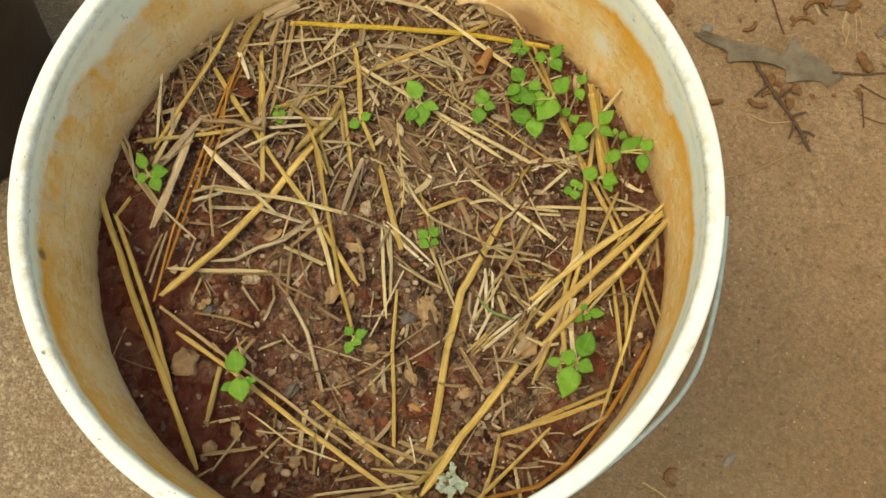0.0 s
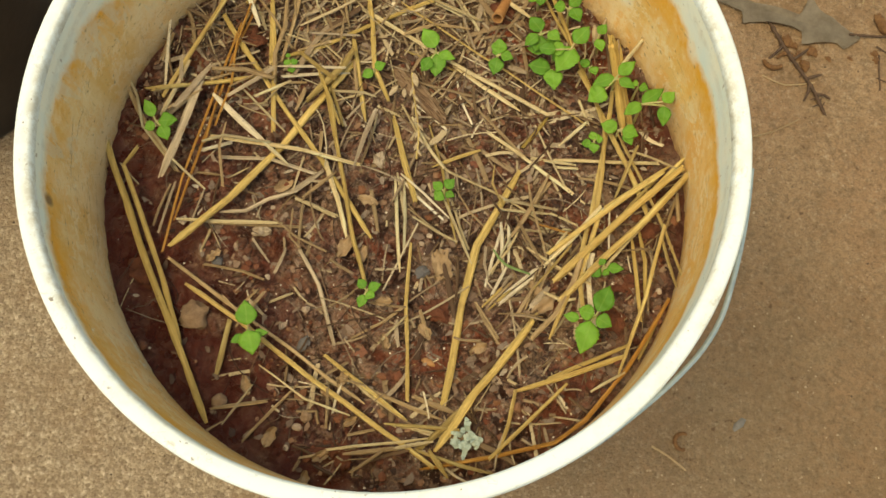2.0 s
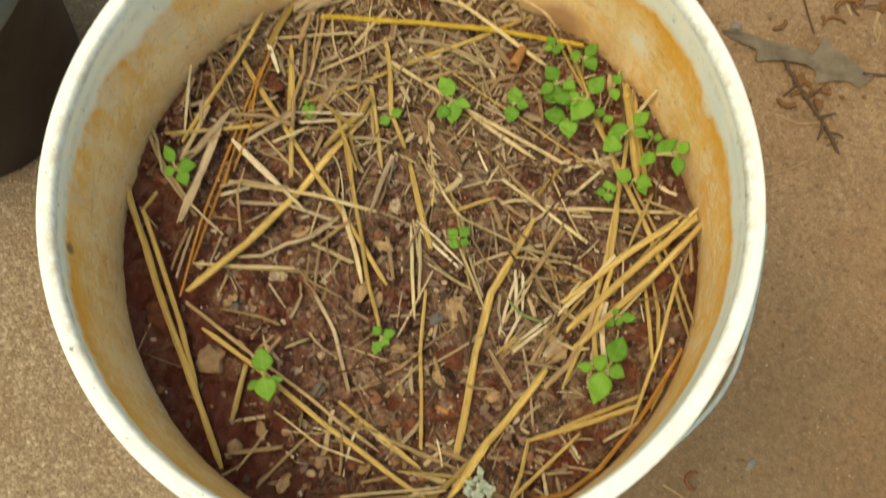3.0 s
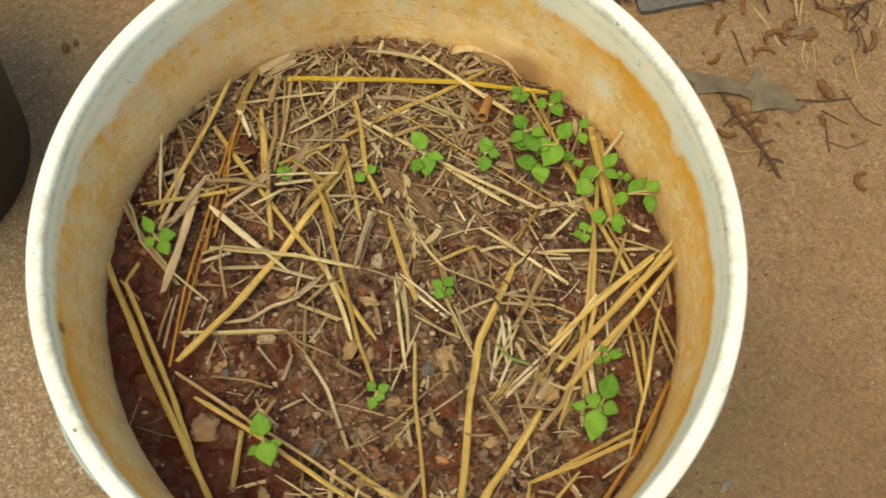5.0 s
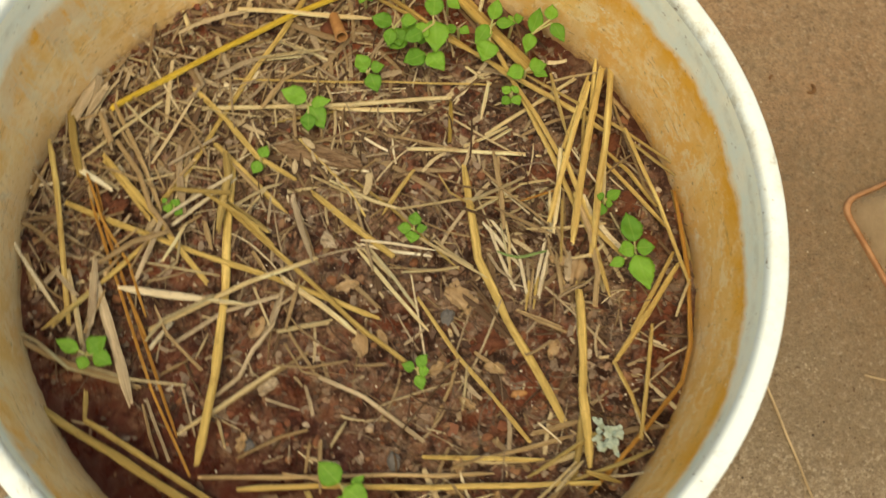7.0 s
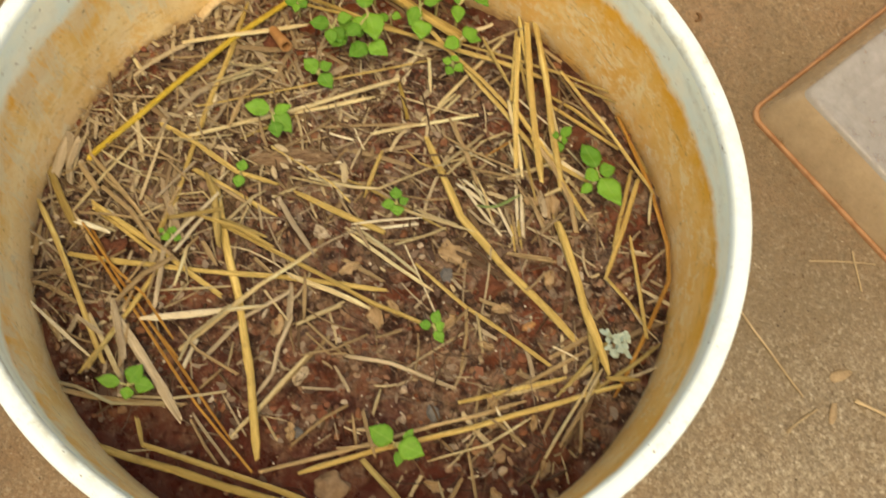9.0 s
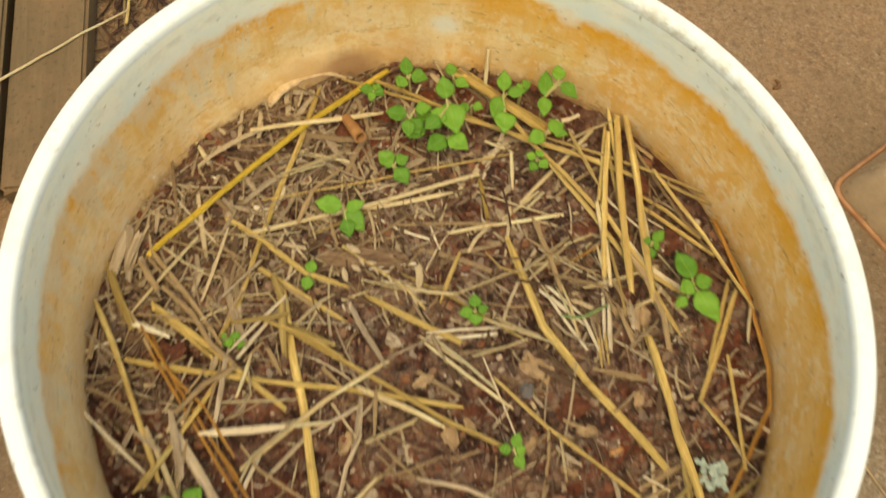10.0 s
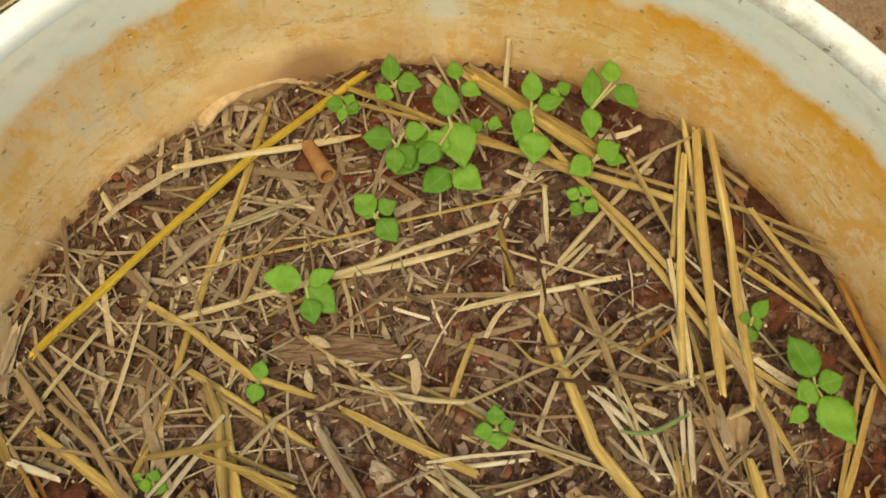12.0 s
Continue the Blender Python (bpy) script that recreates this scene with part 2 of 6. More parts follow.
def soil_material():
    n = Nodes("potting_soil", 0.7, 0.5)
    p = n.place()
    col = n.mix(n.ramp(n.noise(p, 45.0, 5, 0.65), (0.40, 0.0), (0.62, 1.0)), (0.230, 0.068, 0.038), (0.380, 0.242, 0.160))
    col = n.mix(n.ramp(n.noise(p, 170.0, 5, 0.7), (0.46, 0.0), (0.62, 0.8)), col, (0.45, 0.325, 0.235))
    col = n.mix(n.ramp(n.noise(p, 120.0, 5, 0.7, 0.5), (0.42, 0.95), (0.55, 0.0)), col, (0.034, 0.011, 0.007))
    col = n.mix(n.ramp(n.noise(p, 800.0, 4, 0.7), (0.46, 0.0), (0.72, 0.75)), col, (0.085, 0.034, 0.021))
    col = n.mix(n.ramp(n.noise(p, 560.0, 2, 0.5), (0.68, 0.0), (0.74, 0.7)), col, (0.60, 0.50, 0.40))
    col = n.mix(n.ramp(n.noise(p, 24.0, 4, 0.6, 0.5), (0.54, 0.0), (0.66, 0.75)), col, (0.28, 0.070, 0.032))
    bog = n.math("ADD", n.math("MULTIPLY", n.math("ADD", n.axis(p, 0), n.math("MULTIPLY", n.axis(p, 1), 0.5)), -6.5), n.math("MULTIPLY_ADD", n.noise(p, 30.0, 5, 0.7), 1.6, -1.15))
    col = n.mix(n.ramp(bog, (0.0, 0.0), (0.5, 0.8)), col, (0.120, 0.020, 0.013))
    # the soil is a darker red towards the right edge
    dark_patch = n.math("ADD", n.math("MULTIPLY_ADD", n.axis(p, 0), 16.0, -1.75), n.math("MULTIPLY_ADD", n.noise(p, 34.0, 5, 0.7), 1.6, -0.8))
    col = n.mix(n.ramp(dark_patch, (0.0, 0.0), (0.4, 0.7)), col, (0.110, 0.030, 0.019))
    wet = n.math("SUBTRACT", n.ramp(n.noise(p, 30.0, 4, 0.6), (0.42, 0.32), (0.62, 0.75)), n.math("MULTIPLY", n.ramp(bog, (0.0, 0.0), (0.5, 1.0)), 0.22))
    n.link(wet, n.bsdf.inputs["Roughness"])
    n.bump(n.noise(p, 600.0, 6, 0.75), 1.0, 0.003)
    return n.color(col)


def crumb_material(name, *stops, single=False):
    n = Nodes(name, 0.8, 0.25)
    if single:
        rnd = n.tree.nodes.new("ShaderNodeObjectInfo").outputs["Random"]
    else:
        rnd = n.tree.nodes.new("ShaderNodeNewGeometry").outputs["Random Per Island"]
    col = n.ramp(rnd, *stops)
    p = n.place()
    col = n.mix(n.ramp(n.noise(p, 700.0, 5, 0.75), (0.50, 0.0), (0.70, 0.65)), col, (0.10, 0.052, 0.031))
    n.bump(n.noise(p, 1500.0, 4), 0.6, 0.0006)
    return n.color(col)


def mottled(name, a, b, scale, rough=0.8, bump=0.3, dist=0.001, spec=0.3):
    n = Nodes(name, rough, spec)
    p = n.local()
    f = n.noise(p, scale, 5, 0.65)
    n.bump(n.noise(p, scale * 3, 5, 0.7), bump, dist)
    return n.color(n.mix(n.ramp(f, (0.3, 0.0), (0.7, 1.0)), a, b))


def leaf_material(name, dark, light):
    n = Nodes(name, 0.6, 0.25)
    uv = n.uv()
    u, v = n.axis(uv, 0), n.axis(uv, 1)
    side = n.math("ABSOLUTE", n.math("SUBTRACT", v, 0.5))
    rib = n.ramp(side, (0.015, 1.0), (0.06, 0.0))
    veins = n.math("SINE", n.math("MULTIPLY_ADD", u, 38.0, n.math("MULTIPLY", side, -34.0)))
    rnd = n.tree.nodes.new("ShaderNodeObjectInfo").outputs["Random"]
    col = n.mix(rnd, dark, light)
    col = n.mix(n.math("MULTIPLY", n.noise(n.local(), 350.0, 3), 0.35), col, light)
    col = n.mix(n.ramp(n.noise(n.local(), 160.0, 4, 0.7), (0.45, 0.0), (0.70, 0.3)), col, tuple(0.7 * c for c in dark))
    col = n.mix(n.math("MULTIPLY", rib, 0.16), col, (0.34, 0.50, 0.14))
    n.bump(veins, 0.10, 0.00015)
    n.bsdf.inputs["Subsurface Weight"].default_value = 0.15
    n.bsdf.inputs["Subsurface Radius"].default_value = (0.001, 0.002, 0.0005)
    n.color(col)
    glow = n.tree.nodes.new("ShaderNodeBsdfTranslucent")
    n.link(col, glow.inputs[0])
    both = n.tree.nodes.new("ShaderNodeMixShader")
    both.inputs[0].default_value = 0.28
    n.link(n.bsdf.outputs[0], both.inputs[1])
    n.link(glow.outputs[0], both.inputs[2])
    n.link(both.outputs[0], n.tree.nodes["Material Output"].inputs[0])
    return n.mat


def ground_material():
    n = Nodes("dusty_concrete", 0.9, 0.2)
    p = n.place()
    big = n.noise(p, 4.5, 5, 0.6)
    # clay dust lies over the far side, bare sandy aggregate shows nearer and left
    lean = n.math("ADD", n.math("MULTIPLY", n.axis(p, 0), 1.2), n.math("MULTIPLY", n.axis(p, 1), 1.9))
    lean = n.math("MINIMUM", n.math("MAXIMUM", lean, -0.7), 0.7)
    far = n.add("ShaderNodeVectorMath", Vector=p)
    far.operation = "LENGTH"
    patchy = n.math("MULTIPLY", n.ramp(n.math("MULTIPLY", far.outputs["Value"], 0.25), (0.15, 0.0), (0.6, 1.0)), n.math("MULTIPLY_ADD", n.noise(p, 0.7, 5, 0.65), 6.0, -3.0))
    lean = n.math("ADD", lean, patchy)
    dust = n.ramp(n.math("ADD", n.math("ADD", lean, 0.42), n.math("MULTIPLY_ADD", big, 0.7, -0.35)), (0.10, 0.0), (0.70, 1.0))
    grain = n.noise(p, 260.0, 6, 0.8)
    fine = n.noise(p, 560.0, 4, 0.75)
    sandy = n.noise(p, 210.0, 6, 0.8)
    stone = n.mix(n.ramp(grain, (0.35, 0.0), (0.66, 1.0)), (0.215, 0.160, 0.106), (0.47, 0.368, 0.252))
    stone = n.mix(n.ramp(sandy, (0.53, 0.0), (0.60, 0.8)), stone, (0.66, 0.54, 0.395))
    stone = n.mix(n.ramp(sandy, (0.37, 0.75), (0.46, 0.0)), stone, (0.155, 0.112, 0.076))
    stone = n.mix(n.ramp(n.noise(p, 28.0, 5, 0.7), (0.48, 0.0), (0.64, 0.5)), stone, (0.30, 0.19, 0.105))
    cells = n.add("ShaderNodeTexVoronoi", Vector=p, Scale=480.0)
    bead = n.axis(cells.outputs["Color"], 0)
    pebbly = n.ramp(bead, (0.0, (0.13, 0.090, 0.058)), (0.35, (0.27, 0.195, 0.128)), (0.75, (0.43, 0.33, 0.22)), (1.0, (0.70, 0.58, 0.43)))
    stone = n.mix(n.ramp(sandy, (0.40, 0.15), (0.60, 0.60)), stone, pebbly)
    clay = n.mix(n.ramp(n.noise(p, 24.0, 6, 0.75), (0.35, 0.0), (0.66, 1.0)), (0.285, 0.172, 0.094), (0.410, 0.272, 0.160))
    clay = n.mix(n.ramp(n.noise(p, 9.0, 4, 0.6), (0.45, 0.0), (0.66, 0.6)), clay, (0.395, 0.220, 0.120))
    clay = n.mix(n.ramp(grain, (0.47, 0.0), (0.62, 0.75)), clay, (0.200, 0.120, 0.068))
    clay = n.mix(n.ramp(n.noise(p, 95.0, 6, 0.85), (0.50, 0.0), (0.60, 0.55)), clay, (0.15, 0.098, 0.056))
    clay = n.mix(n.ramp(sandy, (0.55, 0.0), (0.64, 0.5)), clay, (0.46, 0.33, 0.21))
    clay = n.mix(n.ramp(sandy, (0.42, 0.0), (0.62, 0.22)), clay, pebbly)
    col = n.mix(dust, stone, clay)
    worn = n.noise(p, 17.0, 6, 0.75)
    col = n.mix(n.ramp(worn, (0.50, 0.0), (0.72, 0.55)), col, (0.275, 0.185, 0.110))
    # a ragged patch of darker brown to the right of the bucket
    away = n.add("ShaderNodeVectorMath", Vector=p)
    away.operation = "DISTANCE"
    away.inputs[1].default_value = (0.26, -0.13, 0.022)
    dark_patch = n.math("ADD", n.math("MULTIPLY_ADD", away.outputs["Value"], -5.0, 1.1), n.math("MULTIPLY_ADD", n.noise(p, 13.0, 6, 0.75), 1.8, -0.9))
    col = n.mix(n.ramp(dark_patch, (0.05, 0.0), (0.7, 0.42)), col, (0.140, 0.104, 0.063))
    col = n.mix(n.ramp(fine, (0.56, 0.0), (0.68, 0.75)), col, (0.13, 0.085, 0.05))
    col = n.mix(n.ramp(n.noise(p, 240.0, 2, 0.5), (0.68, 0.0), (0.74, 0.7)), col, (0.12, 0.07, 0.04))
    n.bump(n.math("ADD", n.math("ADD", grain, sandy), n.math("MULTIPLY", cells.outputs["Distance"], -0.6)), 0.9, 0.0024)
    return n.color(col)


def clear_plastic(name, haze, tint, dust, rough):
    n = Nodes(name, rough, 0.6)
    p = n.place()
    dirt = n.ramp(n.noise(p, 60.0, 5, 0.7), (0.3, haze), (0.8, haze + 0.22))
    n.color(n.mix(n.noise(p, 20.0), tuple(0.8 * c for c in dust), dust))
    clear = n.tree.nodes.new("ShaderNodeBsdfTransparent")
    clear.inputs[0].default_value = (*tint, 1)
    both = n.tree.nodes.new("ShaderNodeMixShader")
    n.link(dirt, both.inputs[0])
    n.link(clear.outputs[0], both.inputs[1])
    n.link(n.bsdf.outputs[0], both.inputs[2])
    n.link(both.outputs[0], n.tree.nodes["Material Output"].inputs[0])
    return n.mat


WALL, RIM, SOIL, GROUND = plastic_wall(), plastic_rim(), soil_material(), ground_material()
CRUMB = crumb_material("soil_crumb", (0.0, (0.13, 0.038, 0.021)), (0.40, (0.20, 0.085, 0.046)), (0.65, (0.26, 0.150, 0.090)), (0.82, (0.17, 0.056, 0.034)), (0.95, (0.30, 0.215, 0.15)), (1.0, (0.50, 0.41, 0.31)))
CHAFF_TONES = ((0.0, (0.050, 0.027, 0.017)), (0.22, (0.125, 0.077, 0.045)), (0.45, (0.25, 0.175, 0.100)), (0.70, (0.31, 0.245, 0.172)), (0.92, (0.44, 0.35, 0.215)), (1.0, (0.68, 0.60, 0.44)))
CHAFF = crumb_material("straw_chaff", *CHAFF_TONES)
BLADE = crumb_material("straw_blade", *CHAFF_TONES, single=True)
GRIT = crumb_material("concrete_grit", (0.0, (0.07, 0.05, 0.033)), (0.25, (0.20, 0.135, 0.085)), (0.6, (0.38, 0.28, 0.18)), (0.9, (0.48, 0.38, 0.26)), (1.0, (0.44, 0.34, 0.23)))
FLAKE = crumb_material("leaf_flake", (0.0, (0.040, 0.022, 0.018)), (0.35, (0.125, 0.077, 0.056)), (0.70, (0.235, 0.182, 0.142)), (0.88, (0.23, 0.132, 0.080)), (1.0, (0.42, 0.36, 0.285)))
LITTER = crumb_material("leaf_litter", (0.0, (0.045, 0.022, 0.016)), (0.55, (0.11, 0.056, 0.034)), (0.85, (0.20, 0.125, 0.068)), (1.0, (0.44, 0.33, 0.18)))
GREEN = leaf_material("seedling_green", (0.082, 0.240, 0.032), (0.190, 0.415, 0.062))
STEM = mottled("pale_stem", (0.36, 0.42, 0.16), (0.48, 0.36, 0.20), 300.0, 0.5)
WIRE = mottled("dull_galvanised_wire", (0.20, 0.28, 0.31), (0.34, 0.43, 0.45), 150.0, 0.5, 0.2, 0.0004, 0.5)
BLACK = mottled("black_pot_plastic", (0.018, 0.014, 0.013), (0.035, 0.027, 0.024), 40.0, 0.5)
POT_RIM = mottled("dusty_pot_rim", (0.10, 0.13, 0.14), (0.17, 0.21, 0.21), 60.0, 0.5)


def board_wood():
    n = Nodes("weathered_board", 0.85, 0.2)
    turn = n.add("ShaderNodeVectorRotate", Vector=n.place(), Angle=radians(-44.8))
    turn.rotation_type = "Z_AXIS"
    grain = n.noise(n.scaled(turn.outputs[0], (14, 160, 160)), 1.0, 6, 0.7, 0.8)
    col = n.ramp(grain, (0.30, (0.125, 0.086, 0.046)), (0.5, (0.145, 0.100, 0.055)), (0.70, (0.168, 0.118, 0.066)))
    dust = n.ramp(n.noise(n.place(), 26.0, 5, 0.7), (0.48, 0.0), (0.66, 0.6))
    col = n.mix(dust, col, (0.21, 0.125, 0.068))
    col = n.mix(n.ramp(n.noise(n.place(), 300.0, 4, 0.7), (0.56, 0.0), (0.70, 0.6)), col, (0.06, 0.035, 0.02))
    n.bump(grain, 0.2, 0.001)
    return n.color(col)


WOOD = board_wood()
BARK = mottled("rotted_wood", (0.13, 0.085, 0.055), (0.24, 0.165, 0.11), 260.0, 0.9, 0.8)


def wood_fibre():
    n = Nodes("rotted_wood_fibre", 0.9, 0.2)
    turn = n.add("ShaderNodeVectorRotate", Vector=n.place(), Angle=radians(50))
    turn.rotation_type = "Z_AXIS"
    turned = n.scaled(turn.outputs[0], (90, 900, 500))
    grain = n.noise(turned, 1.0, 5, 0.7, 0.6)
    n.bump(grain, 1.0, 0.001)
    return n.color(n.ramp(grain, (0.36, (0.075, 0.040, 0.026)), (0.5, (0.20, 0.125, 0.075)), (0.68, (0.33, 0.235, 0.155))))


FIBROUS = wood_fibre()
DRYGRASS = mottled("dry_grass", (0.24, 0.17, 0.085), (0.40, 0.30, 0.165), 300.0, 0.8)
SPRIG = mottled("dull_green_grass", (0.09, 0.15, 0.045), (0.16, 0.23, 0.08), 300.0, 0.6)
MUD = mottled("dried_mud", (0.44, 0.30, 0.16), (0.68, 0.51, 0.31), 240.0, 0.85, 0.7)
STONE = mottled("pale_stone", (0.28, 0.205, 0.14), (0.56, 0.46, 0.34), 420.0, 0.9, 1.0)
CLOD = mottled("dry_clod", (0.19, 0.115, 0.07), (0.32, 0.215, 0.135), 260.0, 0.95, 0.8)
SLATE = mottled("dark_chip", (0.075, 0.07, 0.07), (0.14, 0.13, 0.125), 200.0, 0.7)
REDCLAY = mottled("red_clay_lump", (0.10, 0.032, 0.020), (0.25, 0.086, 0.045), 210.0, 0.85, 1.0, 0.003)
LICHEN = mottled("grey_green_lichen", (0.25, 0.335, 0.285), (0.47, 0.56, 0.49), 500.0, 0.9, 0.6)
DEADLEAF = mottled("dead_leaf", (0.19, 0.150, 0.105), (0.35, 0.29, 0.215), 70.0, 0.7)
DRYLEAF = mottled("dry_leaf_piece", (0.22, 0.14, 0.075), (0.38, 0.265, 0.155), 200.0, 0.8)
CATKIN = mottled("brown_catkin", (0.12, 0.055, 0.025), (0.24, 0.12, 0.05), 400.0, 0.9, 1.0)
TWIG = mottled("grey_brown_twig", (0.05, 0.028, 0.018), (0.12, 0.072, 0.046), 300.0, 0.9)
TUBE = mottled("brown_stem_tube", (0.27, 0.125, 0.05), (0.42, 0.22, 0.095), 200.0, 0.7)
SCRAP = mottled("grey_leaf_scrap", (0.12, 0.11, 0.10), (0.20, 0.185, 0.165), 200.0, 0.6)
SAND = mottled("pale_sand", (0.50, 0.43, 0.34), (0.78, 0.72, 0.62), 900.0, 0.5)
HUSK = mottled("dry_husk", (0.33, 0.245, 0.145), (0.52, 0.42, 0.28), 700.0, 0.7, 0.6)
CLEAR = clear_plastic("clear_plastic", 0.38, (0.95, 0.86, 0.74), (0.66, 0.49, 0.32), 0.16)
FROSTED = clear_plastic("frosted_plastic", 0.34, (0.92, 0.87, 0.82), (0.60, 0.585, 0.57), 0.06)
TRAYRIM = mottled("dusty_orange_rim", (0.25, 0.105, 0.045), (0.41, 0.215, 0.11), 80.0, 0.6)


# ---------------------------------------------------------------- mesh helpers
def finish(me, material, smooth=True):
    if smooth:
        me.polygons.foreach_set("use_smooth", [True] * len(me.polygons))
    me.materials.append(material)
    me.update()
    return me


def part(name, bm, material, parent=None, label="", smooth=True):
    """Links a bmesh as one mesh object, under a thing or a part if one is given."""
    for e in bm.edges:
        if len(e.link_faces) == 2 and e.calc_face_angle(0) > 1.1:
            e.smooth = False
    me = bpy.data.meshes.new(name)
    bm.to_mesh(me)
    bm.free()
    ob = new(name, finish(me, material, smooth))
    if parent is not None:
        ob.parent = parent
        ob.matrix_parent_inverse = parent.matrix_basis.inverted()
    return tagged(ob, label)


def soup(name, verts, faces, material, smooth=False):
    me = bpy.data.meshes.new(name)
    me.from_pydata([tuple(v) for v in verts], [], faces)
    return new(name, finish(me, material, smooth))


def empty(name, x, y, z):
    ob = new(name)
    ob.empty_display_size = 0.01
    ob.matrix_basis = Matrix.Translation((x, y, z))
    return ob


def oval(theta):
    """The bucket is pressed slightly out of round."""
    return 1 - 0.0177 * math.cos(2 * theta) - 0.0076 * math.sin(2 * theta)


def lathe(profile, steps=160, shape=None, close=False, centre=(0, 0)):
    """Turns (radius, z) pairs round the upright axis."""
    bm = bmesh.new()
    rings = []
    for k in range(steps):
        a = 2 * math.pi * k / steps
        s = shape(a) if shape else 1.0
        rings.append([bm.verts.new((centre[0] + r * s * math.cos(a), centre[1] + r * s * math.sin(a), z)) for r, z in profile])
    n = len(profile)
    for k in range(steps):
        a, b = rings[k], rings[(k + 1) % steps]
        for i in range(n if close else n - 1):
            j = (i + 1) % n
            bm.faces.new((a[i], b[i], b[j], a[j]))
    bmesh.ops.recalc_face_normals(bm, faces=bm.faces)
    return bm


def smooth_path(points, step):
    """A path through the points, rounded, as a list of vectors about step apart."""
    pts = [Vector(p) for p in points]
    if len(pts) == 2:
        pts = [pts[0], pts[0].lerp(pts[1], 0.5), pts[1]]
    ext = [2 * pts[0] - pts[1]] + pts + [2 * pts[-1] - pts[-2]]
    out = []
    for i in range(1, len(ext) - 2):
        p0, p1, p2, p3 = ext[i - 1:i + 3]
        count = max(2, int((p2 - p1).length / step))
        for k in range(count):
            t = k / count
            out.append(0.5 * ((2 * p1) + (p2 - p0) * t + (2 * p0 - 5 * p1 + 4 * p2 - p3) * t * t + (3 * p1 - p0 - 3 * p2 + p3) * t ** 3))
    out.append(pts[-1])
    return out


def tube(bm, path, radii, sides=8, flat=1.0, hollow=False, ridged=0.0, ragged=0.0):
    """A tube along the path, with UVs in metres along and around it."""
    uv = bm.loops.layers.uv.verify()
    rings, along, total = [], [], 0.0
    for i, p in enumerate(path):
        d = (path[min(i + 1, len(path) - 1)] - path[max(i - 1, 0)]).normalized()
        side = d.cross(Vector((0, 0, 1)))
        side = side.normalized() if side.length > 1e-4 else Vector((1, 0, 0))
        up = side.cross(d).normalized()
        r = radii[i]
        ring = []
        for k in range(sides):
            w = r * (1 - ridged * (k % 3 == 1) - 0.6 * ridged * (k % 4 == 2))
            ring.append(bm.verts.new(p + side * (w * math.cos(2 * math.pi * k / sides)) + up * (flat * w * math.sin(2 * math.pi * k / sides))))
        if ragged and i in (0, len(path) - 1):
            for k, v in enumerate(ring):
                v.co += d * (r * ragged * (math.sin(2.1 * k + 900 * p.x) + math.sin(2 * math.pi * k / sides + 700 * p.y)))
        rings.append(ring)
        if i:
            total += (p - path[i - 1]).length
        along.append(total)
    for i in range(len(path) - 1):
        for k in range(sides):
            j = (k + 1) % sides
            f = bm.faces.new((rings[i][k], rings[i + 1][k], rings[i + 1][j], rings[i][j]))
            for loop, (u, v) in zip(f.loops, ((along[i], k), (along[i + 1], k), (along[i + 1], k + 1), (along[i], k + 1))):
                loop[uv].uv = (u, v / sides * 0.02)
    for ring, a, b in ((rings[0], path[0], path[1]), (rings[-1], path[-1], path[-2])):
        c = sum((v.co for v in ring), Vector()) / sides
        inner = [bm.verts.new(c + (v.co - c) * (0.76 if hollow else 0.62)) for v in ring]
        deep = [bm.verts.new(c + (v.co - c) * (0.7 if hollow else 0.55) + (b - a).normalized() * (0.007 if hollow else 0.0006)) for v in ring]
        for k in range(sides):
            j = (k + 1) % sides
            bm.faces.new((ring[k], ring[j], inner[j], inner[k]))
            bm.faces.new((inner[k], inner[j], deep[j], deep[k]))
        bm.faces.new(deep)
    bmesh.ops.recalc_face_normals(bm, faces=bm.faces)


def lump(sx, sy, sz, seed, rough=0.25, sub=3):
    """An irregular lump round the origin."""
    bm = bmesh.new()
    bmesh.ops.create_icosphere(bm, subdivisions=sub, radius=1.0)
    for v in bm.verts:
        d = 1 + rough * noise.noise(v.co * 1.3 + Vector((seed * 7.1, seed * 3.3, 0))) + rough * 0.6 * noise.noise(v.co * 3.1 + Vector((0, seed * 5.7, 2))) + rough * 0.35 * noise.noise(v.co * 7.3 + Vector((seed, 0, 5)))
        v.co = Vector((v.co.x * sx * d, v.co.y * sy * d, v.co.z * sz * d))
    return bm


def soil_z(x, y):
    s = min(max((-0.02 - y) / 0.11, 0), 1)
    w = min(max((-0.055 - x) / 0.06, 0), 1)
    return 0.2700 + max(0.008 * s * s * (3 - 2 * s), 0.004 * w * w * (3 - 2 * w))


def soil_top(x, y):
    p = Vector((x, y, 0))
    return soil_z(x, y) - 0.0012 + 0.0026 * noise.noise(p * 38) + 0.0025 * noise.noise(p * 110) + 0.0019 * noise.noise(p * 260) + 0.0007 * noise.noise(p * 520)


# ---------------------------------------------------------------- ground
bm = bmesh.new()
bmesh.ops.create_grid(bm, x_segments=8, y_segments=8, size=150)
GROUND_Z = 0.0223
bmesh.ops.translate(bm, verts=bm.verts, vec=(0, 0, GROUND_Z))
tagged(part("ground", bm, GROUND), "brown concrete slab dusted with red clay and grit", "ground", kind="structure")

# ---------------------------------------------------------------- bucket
INNER = 0.1428


def inner_r(z):
    return INNER - (0.35 - z) * 0.036


